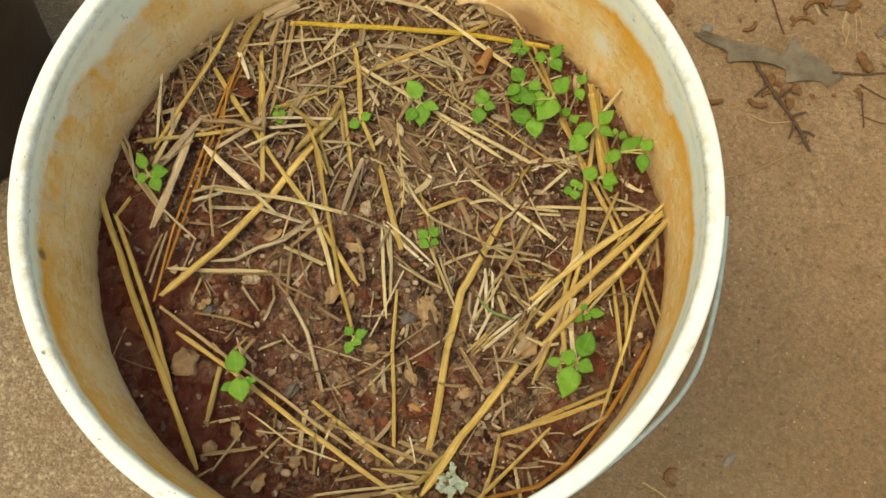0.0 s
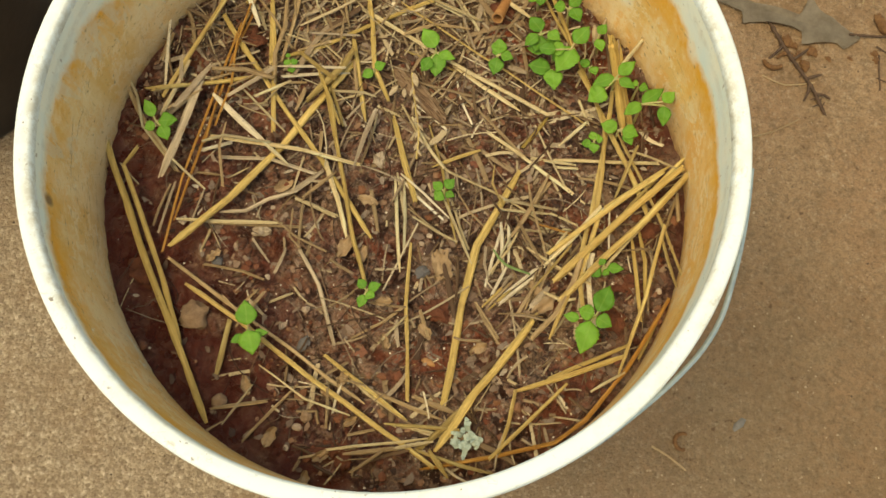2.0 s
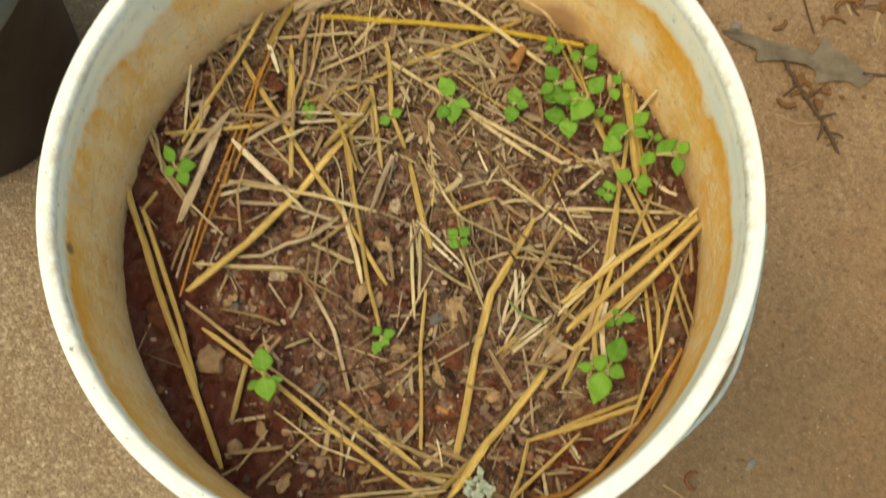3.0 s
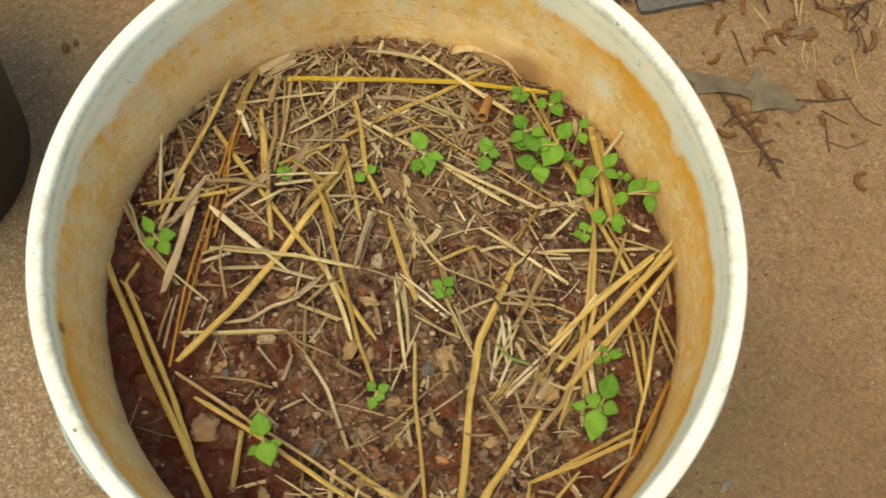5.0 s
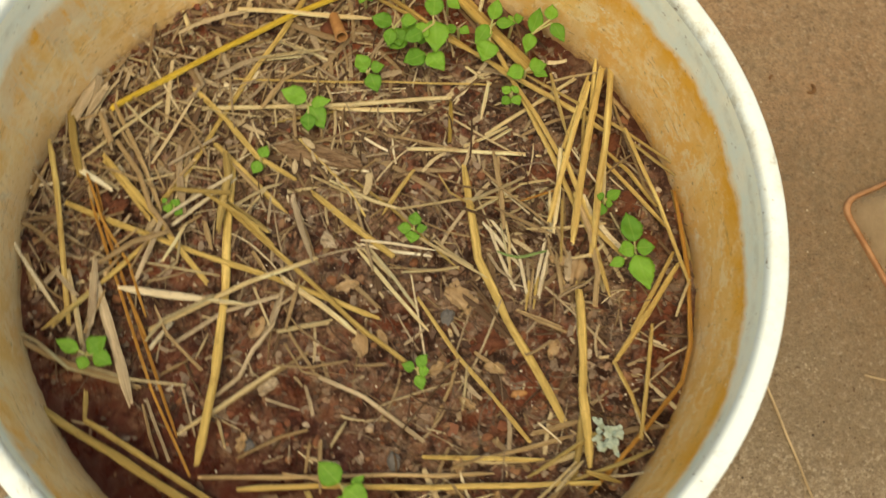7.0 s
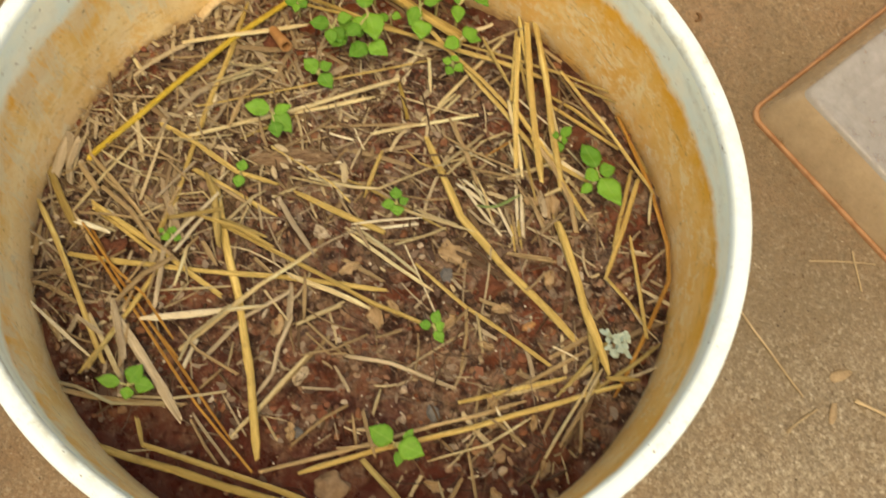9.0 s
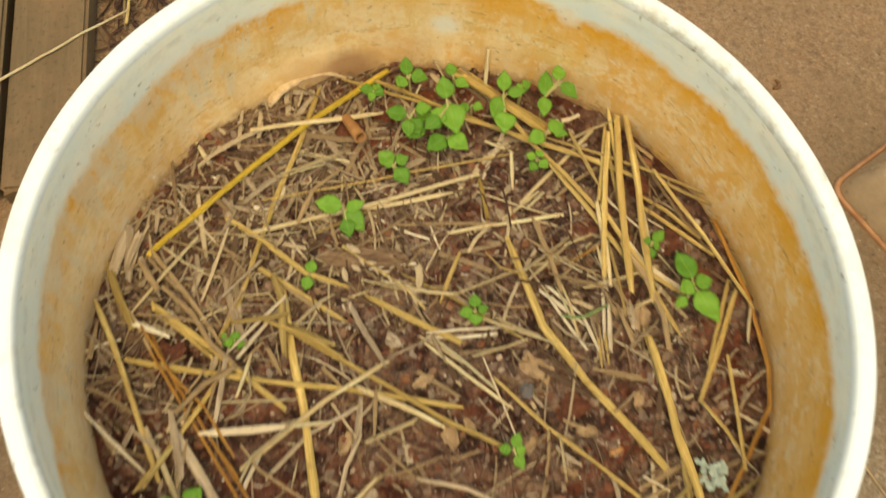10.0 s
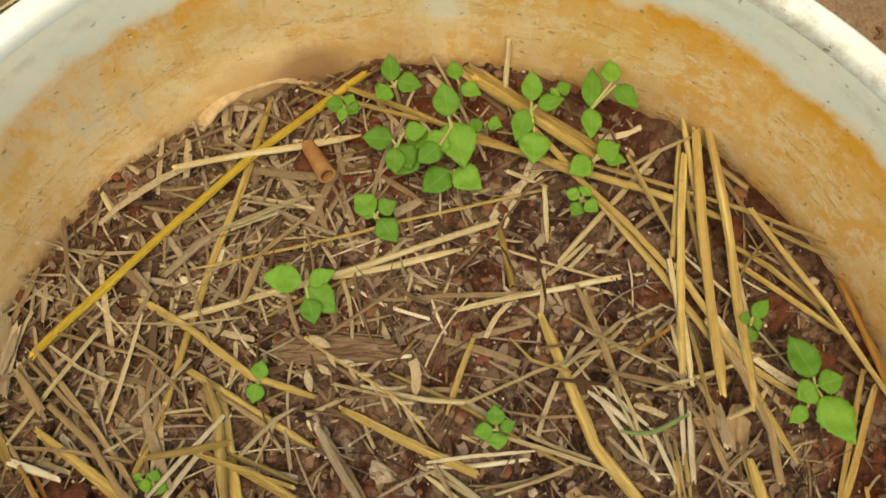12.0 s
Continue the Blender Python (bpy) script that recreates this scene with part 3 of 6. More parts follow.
bucket = tagged(empty("bucket", 0, 0, GROUND_Z), "white plastic bucket with rust-orange stained inside, filled with soil", "bucket")
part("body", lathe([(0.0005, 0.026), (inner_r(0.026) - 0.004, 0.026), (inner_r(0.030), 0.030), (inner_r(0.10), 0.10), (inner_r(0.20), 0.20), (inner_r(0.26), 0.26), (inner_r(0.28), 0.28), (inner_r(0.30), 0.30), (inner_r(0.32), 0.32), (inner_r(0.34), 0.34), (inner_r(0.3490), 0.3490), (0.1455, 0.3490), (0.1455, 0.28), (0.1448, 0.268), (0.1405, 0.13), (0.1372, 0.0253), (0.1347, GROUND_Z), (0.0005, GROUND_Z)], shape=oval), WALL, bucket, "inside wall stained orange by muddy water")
part("rim", lathe([(0.1440, 0.3435), (0.1427, 0.3482), (0.1429, 0.3512), (0.1434, 0.3528), (0.1442, 0.3535), (0.1489, 0.3535), (0.1498, 0.3528), (0.1502, 0.3512), (0.1502, 0.3440), (0.1498, 0.3410), (0.1480, 0.3400), (0.1452, 0.3400), (0.1446, 0.3420)], shape=oval, close=True, steps=200), RIM, bucket, "worn white rolled rim")
for z, r in ((0.316, 0.1478), (0.288, 0.1465)):
    part("stiffening_ring", lathe([(0.1452, z), (r - 0.0006, z), (r, z - 0.0006), (r, z - 0.0024), (r - 0.0006, z - 0.003), (0.1452, z - 0.003)], shape=oval, close=True), RIM, bucket)
for sx in (-1, 1):
    bm = bmesh.new()
    bmesh.ops.create_cone(bm, cap_ends=True, segments=24, radius1=0.009, radius2=0.007, depth=0.0035)
    bmesh.ops.transform(bm, matrix=pose(sx * 0.1441, -0.012, 0.325, 0, sx * 90, 0), verts=bm.verts)
    part("handle_ear", bm, RIM, bucket)
wire = []
for k in range(65):
    turn = 4 + 172 * k / 64
    near = min(turn, 180 - turn)
    r = np.interp(near, (4, 12, 20, 28, 36, 45, 60, 75, 90), (0.1540, 0.1555, 0.1578, 0.1595, 0.1560, 0.1520, 0.1495, 0.1487, 0.1485))
    z = np.interp(near, (4, 20, 45, 90), (0.326, 0.303, 0.286, 0.274))
    wire.append((r * math.cos(radians(-turn)), r * math.sin(radians(-turn)), z))
wire = smooth_path(wire[::2], 0.004)
bm = bmesh.new()
path = [Vector(p) for p in wire]
tube(bm, path, [0.0012] * len(path), 10)
part("bail_handle", bm, WIRE, bucket, "dull grey-green wire carrying handle")

# ---------------------------------------------------------------- soil in the bucket
bm = bmesh.new()
NR, NT = 150, 470
rings = []
for i in range(NR + 1):
    ring = []
    for k in range(NT):
        a = 2 * math.pi * k / NT
        r = (inner_r(0.271) + 0.0008) * oval(a) * (i + 0.3) / (NR + 0.3)
        x, y = r * math.cos(a), r * math.sin(a)
        ring.append(bm.verts.new((x, y, soil_top(x, y))))
    rings.append(ring)
bm.faces.new(rings[0])
for i in range(NR):
    for k in range(NT):
        j = (k + 1) % NT
        bm.faces.new((rings[i][k], rings[i + 1][k], rings[i + 1][j], rings[i][j]))
bmesh.ops.recalc_face_normals(bm, faces=bm.faces)
tagged(part("soil", bm, SOIL), "dark reddish-brown crumbly potting soil filling the bucket", "soil", kind="stuff")

rng = random.Random(7)


def spot(edge=0.0015, r_in=0.0):
    """A random place on the soil; the wet red strip at the left stays almost bare."""
    while True:
        x, y = rng.uniform(-0.145, 0.145), rng.uniform(-0.145, 0.145)
        if x + 0.45 * y < -0.098 - 0.012 * noise.noise(Vector((x * 40, y * 40, 8))) and y < 0.03 and rng.random() < 0.85:
            continue
        a = math.atan2(y, x)
        if r_in <= math.hypot(x, y) < inner_r(0.273) * oval(a) - edge:
            return x, y


ICO = bmesh.new()
bmesh.ops.create_icosphere(ICO, subdivisions=1, radius=1.0)
ICO_V = np.array([v.co[:] for v in ICO.verts])
ICO_F = [[v.index for v in f.verts] for f in ICO.faces]
ICO.free()


def crumbs(count, small, large, place, sink=0.3, flat=0.7):
    verts, faces = [], []
    for _ in range(count):
        x, y, z = place()
        s = small + (large - small) * rng.random() ** 3
        v = ICO_V * np.array([s * rng.uniform(0.7, 1.3), s * rng.uniform(0.7, 1.3), s * flat * rng.uniform(0.7, 1.2)])
        v = v * (1 + 0.28 * np.array([rng.uniform(-1, 1) for _ in range(len(v))]))[:, None]
        c, q = math.cos(rng.uniform(0, 6.28)), rng.choice((-1, 1))
        w = math.sqrt(max(0, 1 - c * c)) * q
        v = v @ np.array([[c, w, 0], [-w, c, 0], [0, 0, 1]])
        base = len(verts)
        verts.extend(v + np.array([x, y, z + s * flat * (1 - sink)]))
        faces.extend([[i + base for i in f] for f in ICO_F])
    return verts, faces


def on_soil():
    x, y = spot()
    return x, y, soil_top(x, y)


v, f = crumbs(1500, 0.0004, 0.0024, on_soil, 0.5)
tagged(soup("soil_granules", v, f, CRUMB), "mixed reddish and tan soil granules", "soil granules", kind="stuff")
v, f = crumbs(11000, 0.0003, 0.0022, on_soil, 0.5)
tagged(soup("soil_crumbs", v, f, SOIL), "loose reddish-brown soil crumbs and grit", "soil crumbs", kind="stuff")


def shreds(count, place, length, width, lift, bend=0.25, thick=0.38, n=5, sunk=0.0):
    """Split straw splinters with frayed, uneven ends, each with thickness."""
    verts, faces = [], []
    for _ in range(count):
        x, y, z = place()
        ln, wd = length[0] + (length[1] - length[0]) * rng.random() ** 1.6, rng.uniform(*width)
        a = rng.uniform(0, math.pi * 2)
        curl = rng.uniform(-bend, bend)
        rise = rng.uniform(-0.12, 0.15)
        px, py, pz = x - math.cos(a) * ln / 2, y - math.sin(a) * ln / 2, z + rng.uniform(-sunk, lift)
        ends = (rng.uniform(0.55, 1.0), rng.uniform(0.45, 1.0))
        ridge = rng.uniform(-0.5, 0.5)
        base = len(verts)
        for i in range(n):
            if i:
                px, py, pz = px + math.cos(a) * ln / (n - 1), py + math.sin(a) * ln / (n - 1), pz + rise * ln / (n - 1)
                a += curl * rng.uniform(0.2, 1.8)
            w = wd / 2 * (ends[0] if i == 0 else ends[1] if i == n - 1 else rng.uniform(0.75, 1.05))
            ox, oy = -math.sin(a) * w, math.cos(a) * w
            tip = rng.uniform(-0.4, 0.4) * wd
            verts += [(px + ox + math.cos(a) * tip, py + oy + math.sin(a) * tip, pz), (px - ox, py - oy, pz), (px + ridge * ox, py + ridge * oy, pz + wd * thick)]
        for i in range(n - 1):
            b = base + 3 * i
            for k in range(3):
                j = (k + 1) % 3
                faces.append([b + k, b + j, b + 3 + j, b + 3 + k])
        faces += [[base, base + 2, base + 1], [base + 3 * n - 3, base + 3 * n - 2, base + 3 * n - 1]]
    return verts, faces


def flakes(count, place, small, large):
    """Torn leaf flakes: thin uneven plates that lie tilted on the soil."""
    verts, faces = [], []
    for _ in range(count):
        x, y, z = place()
        s = small + (large - small) * rng.random() ** 2
        m = rng.randrange(6, 10)
        a0, long = rng.uniform(0, 6.28), rng.uniform(0.22, 0.75)
        tx, ty, cup = rng.uniform(-0.35, 0.35), rng.uniform(-0.35, 0.35), rng.uniform(-0.25, 0.35)
        base = len(verts)
        for layer in (0.0, 0.00025):
            for k in range(m):
                a = 2 * math.pi * k / m
                r = s * rng.uniform(0.6, 1.15) if layer == 0 else 0
                if layer == 0:
                    u, w = r * math.cos(a), r * long * math.sin(a)
                    dx, dy = u * math.cos(a0) - w * math.sin(a0), u * math.sin(a0) + w * math.cos(a0)
                    verts.append((x + dx, y + dy, z + tx * dx + ty * dy + cup * (u * u) / s))
                else:
                    vx, vy, vz = verts[base + k]
                    verts.append((vx, vy, vz + layer))
            verts.append((x, y, z + layer))
        for k in range(m):
            j = (k + 1) % m
            faces += [[base + j, base + k, base + m], [base + m + 1 + k, base + m + 1 + j, base + 2 * m + 1], [base + k, base + j, base + m + 1 + j, base + m + 1 + k]]
    return verts, faces


def chaff_place():
    """Chaff lies thickest at the back and left, thin in the middle and front."""
    while True:
        x, y = spot(0.004)
        back = 1 / (1 + math.exp(-(y - 0.046 + 0.45 * min(x, 0.03)) / 0.018)) / (1 + math.exp((x - 0.078) / 0.012))
        heap = 0.55 * math.exp(-((x - 0.068) ** 2 + (y + 0.045) ** 2) / 0.0009)
        front = 0.22 * math.exp(-((x - 0.02) ** 2 / 0.004 + (y + 0.11) ** 2 / 0.0005))
        thick = 0.07 + 0.90 * back + heap + front
        clump = 0.75 + 0.5 * noise.noise(Vector((x * 30, y * 30, 3)))
        if rng.random() < min(1, thick * clump):
            return x, y, soil_top(x, y) + 0.0006


v, f = shreds(1150, chaff_place, (0.003, 0.020), (0.0004, 0.0017), 0.0026, 0.12, 0.28, 5, 0.0012)
tagged(soup("straw_chaff", v, f, CHAFF), "short broken tan and grey straw chaff on soil", "chaff", kind="stuff")
v, f = shreds(420, chaff_place, (0.010, 0.040), (0.0004, 0.0010), 0.0016, 0.06, 0.40, 6, 0.0010)
tagged(soup("straw_slivers", v, f, CHAFF), "thin split straw slivers matted over the soil", "straw slivers", kind="stuff")
for _ in range(230):
    v, f = shreds(1, chaff_place, (0.009, 0.040), (0.0011, 0.0031), 0.0028, 0.10, 0.12, 6, 0.0008)
    tagged(soup("straw_scrap", v, f, BLADE), "flat papery tan straw leaf scrap on soil", "straw scrap", "papery straw scraps")
for _ in range(230):
    v, f = shreds(1, chaff_place, (0.012, 0.046), (0.0006, 0.0015), 0.0040, 0.13, 0.35, 7, 0.001)
    tagged(soup("straw_bit", v, f, BLADE), "narrow split straw bit lying on soil", "straw bit", "split straw bits")
v, f = shreds(600, lambda: (*spot(0.010), 0), (0.008, 0.045), (0.00025, 0.0006), 0.0006, 0.16, 0.6, 10)
v = [(x, y, z + soil_top(x, y) + 0.0006) for x, y, z in v]
tagged(soup("root_fibres", v, f, FLAKE), "long thin curled dry straw fibres on soil", "fibres", kind="stuff")
v, f = flakes(2900, lambda: (lambda q: (q[0], q[1], soil_top(*q) + 0.0008))(spot(0.004)), 0.0006, 0.0036)
tagged(soup("leaf_flakes", v, f, FLAKE), "torn dull brown leaf flakes lying on soil", "leaf flakes", kind="stuff")


v, f = crumbs(1700, 0.00018, 0.0006, on_soil, 0.2)
tagged(soup("sand_grains", v, f, SAND), "tiny pale sand grains scattered on soil", "sand grains", kind="stuff")

# ---------------------------------------------------------------- straw stalks, in millimetres
def straw(kind, width, lift, *points):
    """A stalk through points in millimetres; a third number lifts it further there."""
    pts = [(p[0] / 1000, p[1] / 1000, soil_z(p[0] / 1000, p[1] / 1000) + 0.0012 + width / 2000 + (lift + sum(p[2:])) / 1000) for p in points]
    path = []
    for p, q in zip(pts, pts[1:]):
        count = max(1, round((Vector(q) - Vector(p)).length / 0.007))
        path += [Vector(p).lerp(Vector(q), k / count) for k in range(count)]
    path.append(Vector(pts[-1]))
    long = len(path) > 6 and width > 1.7
    width *= 1.08 if long and width > 2.9 else 0.94
    seed = rng.uniform(0, 100)
    for i, p in enumerate(path):
        w = 0.00045 * noise.noise(Vector((i * 0.35, seed, 0)))
        p += Vector((w, 0.00045 * noise.noise(Vector((i * 0.35, seed, 9))), 0.5 * w))
    node = rng.randrange(3, 12)
    torn = (rng.uniform(0.45, 0.95), rng.uniform(0.35, 0.95))
    radii = []
    for i in range(len(path)):
        r = width / 2000 * (0.98 + 0.18 * noise.noise(Vector((i * 0.5, seed, 4))))
        if i % 14 == node and 1 < i < len(path) - 2:
            r *= 1.16
        if i in (0, len(path) - 1):
            r *= torn[i > 0]
        radii.append(r)
    bm = bmesh.new()
    tube(bm, path, radii, 12, 0.3 if kind == "grey" else rng.uniform(0.5, 0.85), ridged=rng.uniform(0.0, 0.07), ragged=rng.uniform(0.2, 1.1))
    ob = part("straw", bm, STRAW[kind])
    age = rng.uniform(0.92, 1.10) if long or kind == "white" else rng.uniform(0.78, 1.0) if kind in ("grey", "tan", "dark", "rust") else rng.uniform(0.58, 0.98)
    ob.color = (age, age, 0.9 * age + 0.08, 1)
    return tagged(ob, STRAW_WORDS[kind], "straw", "straw mulch")


straw("gold", 3.1, 1.6, (-143.1, 34.8), (-122.8, -14.3), (-111.3, -42.0), (-93.6, -79.7), (-78.7, -112.1))
straw("gold", 2.6, 0.6, (-125.3, 6.4, 9.0), (-116.6, -15.0, 5.5), (-104.4, -46.6, 2.0), (-93.3, -78.4))
straw("gold", 2.3, 0.6, (-125.6, 6.6, 9.0), (-119.2, 15.2, 10.5))
straw("gold", 3.3, 0.0, (-101.0, -32.8, 9.0), (-76.8, -6.6, 3.0), (-53.4, 22.4), (-34.4, 49.3), (-19.9, 66.8))
straw("gold", 2.6, 0.0, (58.7, 118.4), (31.6, 105.6), (4.8, 94.9), (-15.0, 85.6), (-37.0, 75.0), (-57.1, 68.6))
straw("gold", 2.6, 2.0, (-86.0, 89.9), (-60.7, 50.6), (-34.8, 13.9), (-10.0, -25.4))
straw("gold", 2.6, 3.5, (-62.5, 99.6), (-59.6, 62.8), (-58.4, 27.9))
straw("pale", 2.5, 3.5, (-32.2, 11.6), (-26.2, -6.0), (-21.1, -25.2))
straw("gold", 2.3, 3.5, (-35.6, 57.5), (-26.8, 18.3), (-17.9, -26.8), (-12.0, -46.1))
straw("gold", 2.0, 2.0, (-32.4, 54.5), (-24.7, 31.2))
straw("rust", 1.4, 3.5, (-77.2, 85.9), (-89.1, 41.3), (-99.6, 3.1), (-105.5, -33.6))
straw("rust", 1.5, 3.5, (-71.2, 93.2), (-80.0, 67.2), (-89.4, 27.9), (-101.7, -18.2))
straw("white", 3.4, 4.4, (-87.5, 45.5), (-74.7, 33.1), (-63.6, 23.2))
straw("white", 2.2, 0.0, (-91.4, 18.8), (-78.9, 23.0))
straw("pale", 2.2, 4.9, (-87.2, 24.1), (-65.7, 21.4), (-43.6, 17.6), (-16.2, 10.4))
straw("gold", 2.3, 4.4, (-120.3, 48.2), (-98.3, 50.6), (-81.8, 53.4), (-64.7, 56.6))
straw("tan", 2.6, 0.0, (-134.3, 59.1), (-124.5, 39.5), (-115.3, 24.7), (-103.2, 7.4))
straw("pale", 1.9, 2.0, (-101.0, -17.1), (-76.3, -17.6), (-51.7, -18.1))
straw("pale", 2.3, 5.8, (-99.9, 63.0), (-105.1, 48.7), (-111.2, 33.6))
straw("grey", 3.7, 5.8, (-92.6, 56.4), (-98.3, 35.2), (-103.6, 17.5), (-108.2, 2.4))
straw("white", 2.0, 2.0, (-55.6, 57.6), (-37.6, 59.0), (-22.9, 59.4))
straw("pale", 2.1, 1.6, (-19.9, 96.3), (7.2, 78.3), (35.7, 59.7), (73.8, 36.9))
straw("pale", 2.3, 0.0, (27.8, 64.3), (43.3, 52.5), (60.5, 40.0))
straw("straw", 1.1, 1.6, (1.7, 99.1), (26.9, 79.8), (60.4, 55.6), (92.2, 31.8))
straw("tan", 1.6, 0.0, (30.4, 50.5), (44.7, 35.5), (61.4, 16.7))
straw("pale", 1.9, 0.0, (44.4, 28.9), (66.0, 12.6), (90.3, -7.6))
straw("straw", 2.1, 0.0, (41.2, 19.5), (30.5, 15.7), (18.1, 10.9))
straw("gold", 3.3, 0.0, (59.5, 8.3), (49.6, -10.7), (39.5, -28.3), (32.5, -56.3), (28.3, -85.5), (24.4, -103.8))
straw("pale", 1.5, 0.0, (1.6, 8.3), (3.7, -1.2), (5.1, -12.9))
straw("pale", 1.9, 0.0, (0.6, 5.7), (1.9, -18.3), (3.7, -40.9))
straw("pale", 1.7, 0.0, (4.4, 4.3), (5.5, -15.4), (5.7, -32.1))
straw("straw", 1.9, 0.0, (8.7, -27.0), (7.0, -56.7), (8.3, -78.0), (8.8, -101.6))
straw("white", 1.7, 1.0, (3.1, 5.4), (12.4, -5.5), (23.5, -15.8))
straw("gold", 2.2, 2.0, (-0.5, 34.7), (4.7, 12.9), (10.1, -7.0))
straw("gold", 1.4, 1.3, (16.6, 31.7), (23.0, 8.4), (26.8, -12.3), (29.9, -27.9))
straw("gold", 2.6, 0.0, (-21.9, 81.6), (-18.1, 57.0), (-14.5, 34.6))
straw("gold", 2.5, 2.8, (-15.1, 103.3), (-11.8, 84.0), (-10.6, 61.9), (-3.2, 44.0))
straw("gold", 2.1, 2.0, (-0.6, 36.4), (4.0, 18.7), (11.0, -7.0))
straw("grey", 2.5, 6.2, (-9.1, 37.6), (-14.1, 24.3), (-18.6, 9.2))
straw("dark", 2.2, 0.0, (74.2, 37.3), (67.8, 28.6), (61.4, 20.9))
straw("tan", 2.5, 0.0, (73.8, 2.8), (68.1, -4.9), (61.5, -14.2))
straw("pale", 1.6, 1.5, (49.6, -10.7), (61.5, -11.7), (73.6, -13.2))
straw("pale", 1.4, 0.0, (50.4, -19.9), (69.3, -21.3), (88.1, -23.0))
straw("white", 2.2, 0.8, (50.7, -17.1), (51.5, -42.4))
straw("white", 1.6, 2.1, (51.0, -21.0), (46.5, -35.6), (43.2, -48.6))
straw("pale", 1.9, 0.0, (76.3, 14.5), (100.3, 13.7), (125.5, 12.8))
straw("pale", 1.7, 0.0, (77.6, 10.8), (87.2, 10.1))
straw("gold", 3.4, 0.0, (105.4, 80.0), (106.7, 65.6), (108.7, 52.1), (111.0, 40.2))
straw("gold", 3.1, 0.0, (108.9, 76.4), (110.4, 55.1), (113.3, 27.9))
straw("straw", 2.5, 2.1, (108.0, 64.1), (100.6, 24.0), (92.5, -15.7), (86.8, -35.1), (84.4, -47.4))
straw("straw", 2.5, 3.6, (99.0, 35.7), (106.6, 17.5), (114.4, -1.5), (119.6, -17.3))
straw("gold", 2.3, 3.6, (76.6, 101.1), (85.4, 75.6), (95.7, 44.5), (102.1, 30.7))
straw("straw", 1.9, 5.1, (130.5, 9.6), (114.3, -1.0), (99.0, -11.2))
straw("straw", 2.2, 5.1, (137.5, 14.1), (119.8, -4.6), (100.1, -23.6), (76.1, -46.5))
straw("straw", 1.7, 5.1, (124.4, 3.9), (111.6, -9.2), (99.5, -22.9))
straw("pale", 1.7, 5.1, (143.0, 8.5), (122.2, -13.2), (109.7, -26.7), (94.1, -44.0))
straw("white", 1.3, 3.6, (100.0, -9.5), (86.0, -23.3), (72.9, -35.2))
straw("straw", 2.3, 6.4, (96.5, -13.9), (90.6, -31.6), (85.7, -47.9), (87.5, -64.2))
straw("gold", 2.0, 0.0, (114.9, -21.6), (116.9, -35.9), (115.8, -55.2))
straw("tan", 1.5, 0.0, (132.8, -5.5), (125.5, -25.7), (118.2, -45.4), (116.8, -59.5))
straw("straw", 1.5, 6.4, (106.1, 25.2), (116.1, 2.6), (125.8, -23.2), (133.3, -49.6))
straw("straw", 2.2, 5.0, (89.2, 58.4), (96.2, 43.7), (100.3, 28.6), (98.1, 6.7), (94.9, -13.8))
straw("gold", 2.0, 0.0, (126.4, -54.1), (119.4, -66.6), (110.9, -82.7))
straw("straw", 1.9, 0.0, (107.9, -75.6), (91.2, -83.0), (71.0, -91.5))
straw("rust", 2.1, 1.2, (126.2, -54.9), (105.0, -88.0), (86.2, -110.2), (72.6, -120.1), (48.4, -125.4), (15.0, -131.7))
straw("straw", 2.6, 0.0, (56.3, -97.3), (80.7, -89.7), (105.3, -81.1))
straw("straw", 2.1, 1.5, (56.5, -96.7), (53.2, -111.5), (48.4, -125.4))
straw("straw", 1.8, 2.8, (78.6, -94.3), (63.0, -109.6), (44.7, -126.9))
straw("pale", 1.6, 2.4, (104.7, -88.8), (89.1, -97.7))
straw("gold", 3.4, 1.0, (65.0, -65.0), (49.6, -85.1), (38.5, -98.6), (28.5, -113.5), (21.0, -124.0))
straw("gold", 3.3, 0.0, (34.8, -103.7), (23.9, -114.5), (12.4, -124.4))
straw("straw", 2.4, 2.4, (-94.1, -48.4), (-68.1, -66.0), (-36.8, -90.5), (-5.6, -112.5), (20.6, -130.7))
straw("tan", 1.9, 0.0, (-103.2, -35.8), (-78.4, -53.9), (-56.2, -69.8), (-31.9, -87.8), (-10.5, -103.0))
straw("straw", 2.9, 0.0, (-72.6, -65.0), (-74.9, -78.1), (-76.9, -90.4))
straw("tan", 2.1, 0.0, (-53.4, -102.2), (-78.1, -105.6))
straw("pale", 1.6, 0.0, (-24.0, -84.8), (-8.7, -98.9), (8.6, -110.6))
straw("pale", 1.5, 3.9, (-25.2, -123.9), (-2.8, -121.0), (17.9, -118.7))
straw("straw", 1.8, 2.4, (13.1, -123.9), (29.0, -128.9), (46.5, -133.5))
straw("straw", 1.8, 2.0, (-0.7, -112.0), (31.3, -114.8))
straw("straw", 1.9, 0.0, (111.7, -25.1), (112.7, -44.3), (113.4, -64.7))
straw("straw", 1.9, 7.0, (125.7, -20.8), (114.7, -55.1), (100.9, -90.7))
straw("straw", 1.6, 7.0, (123.9, -26.3), (126.4, -38.6), (129.0, -50.0))
straw("tan", 1.9, 0.0, (38.9, -57.0), (43.3, -65.6), (48.9, -75.3))
straw("white", 2.1, 0.0, (49.7, -56.6), (66.5, -42.8))
straw("white", 2.1, 0.0, (70.4, -38.3), (83.6, -25.5))
straw("pale", 2.2, 6.3, (97.0, -11.0), (84.9, -24.9), (70.4, -39.4))
straw("straw", 2.7, 7.0, (126.6, 5.7), (109.0, -6.3), (95.1, -16.5), (71.8, -34.5))
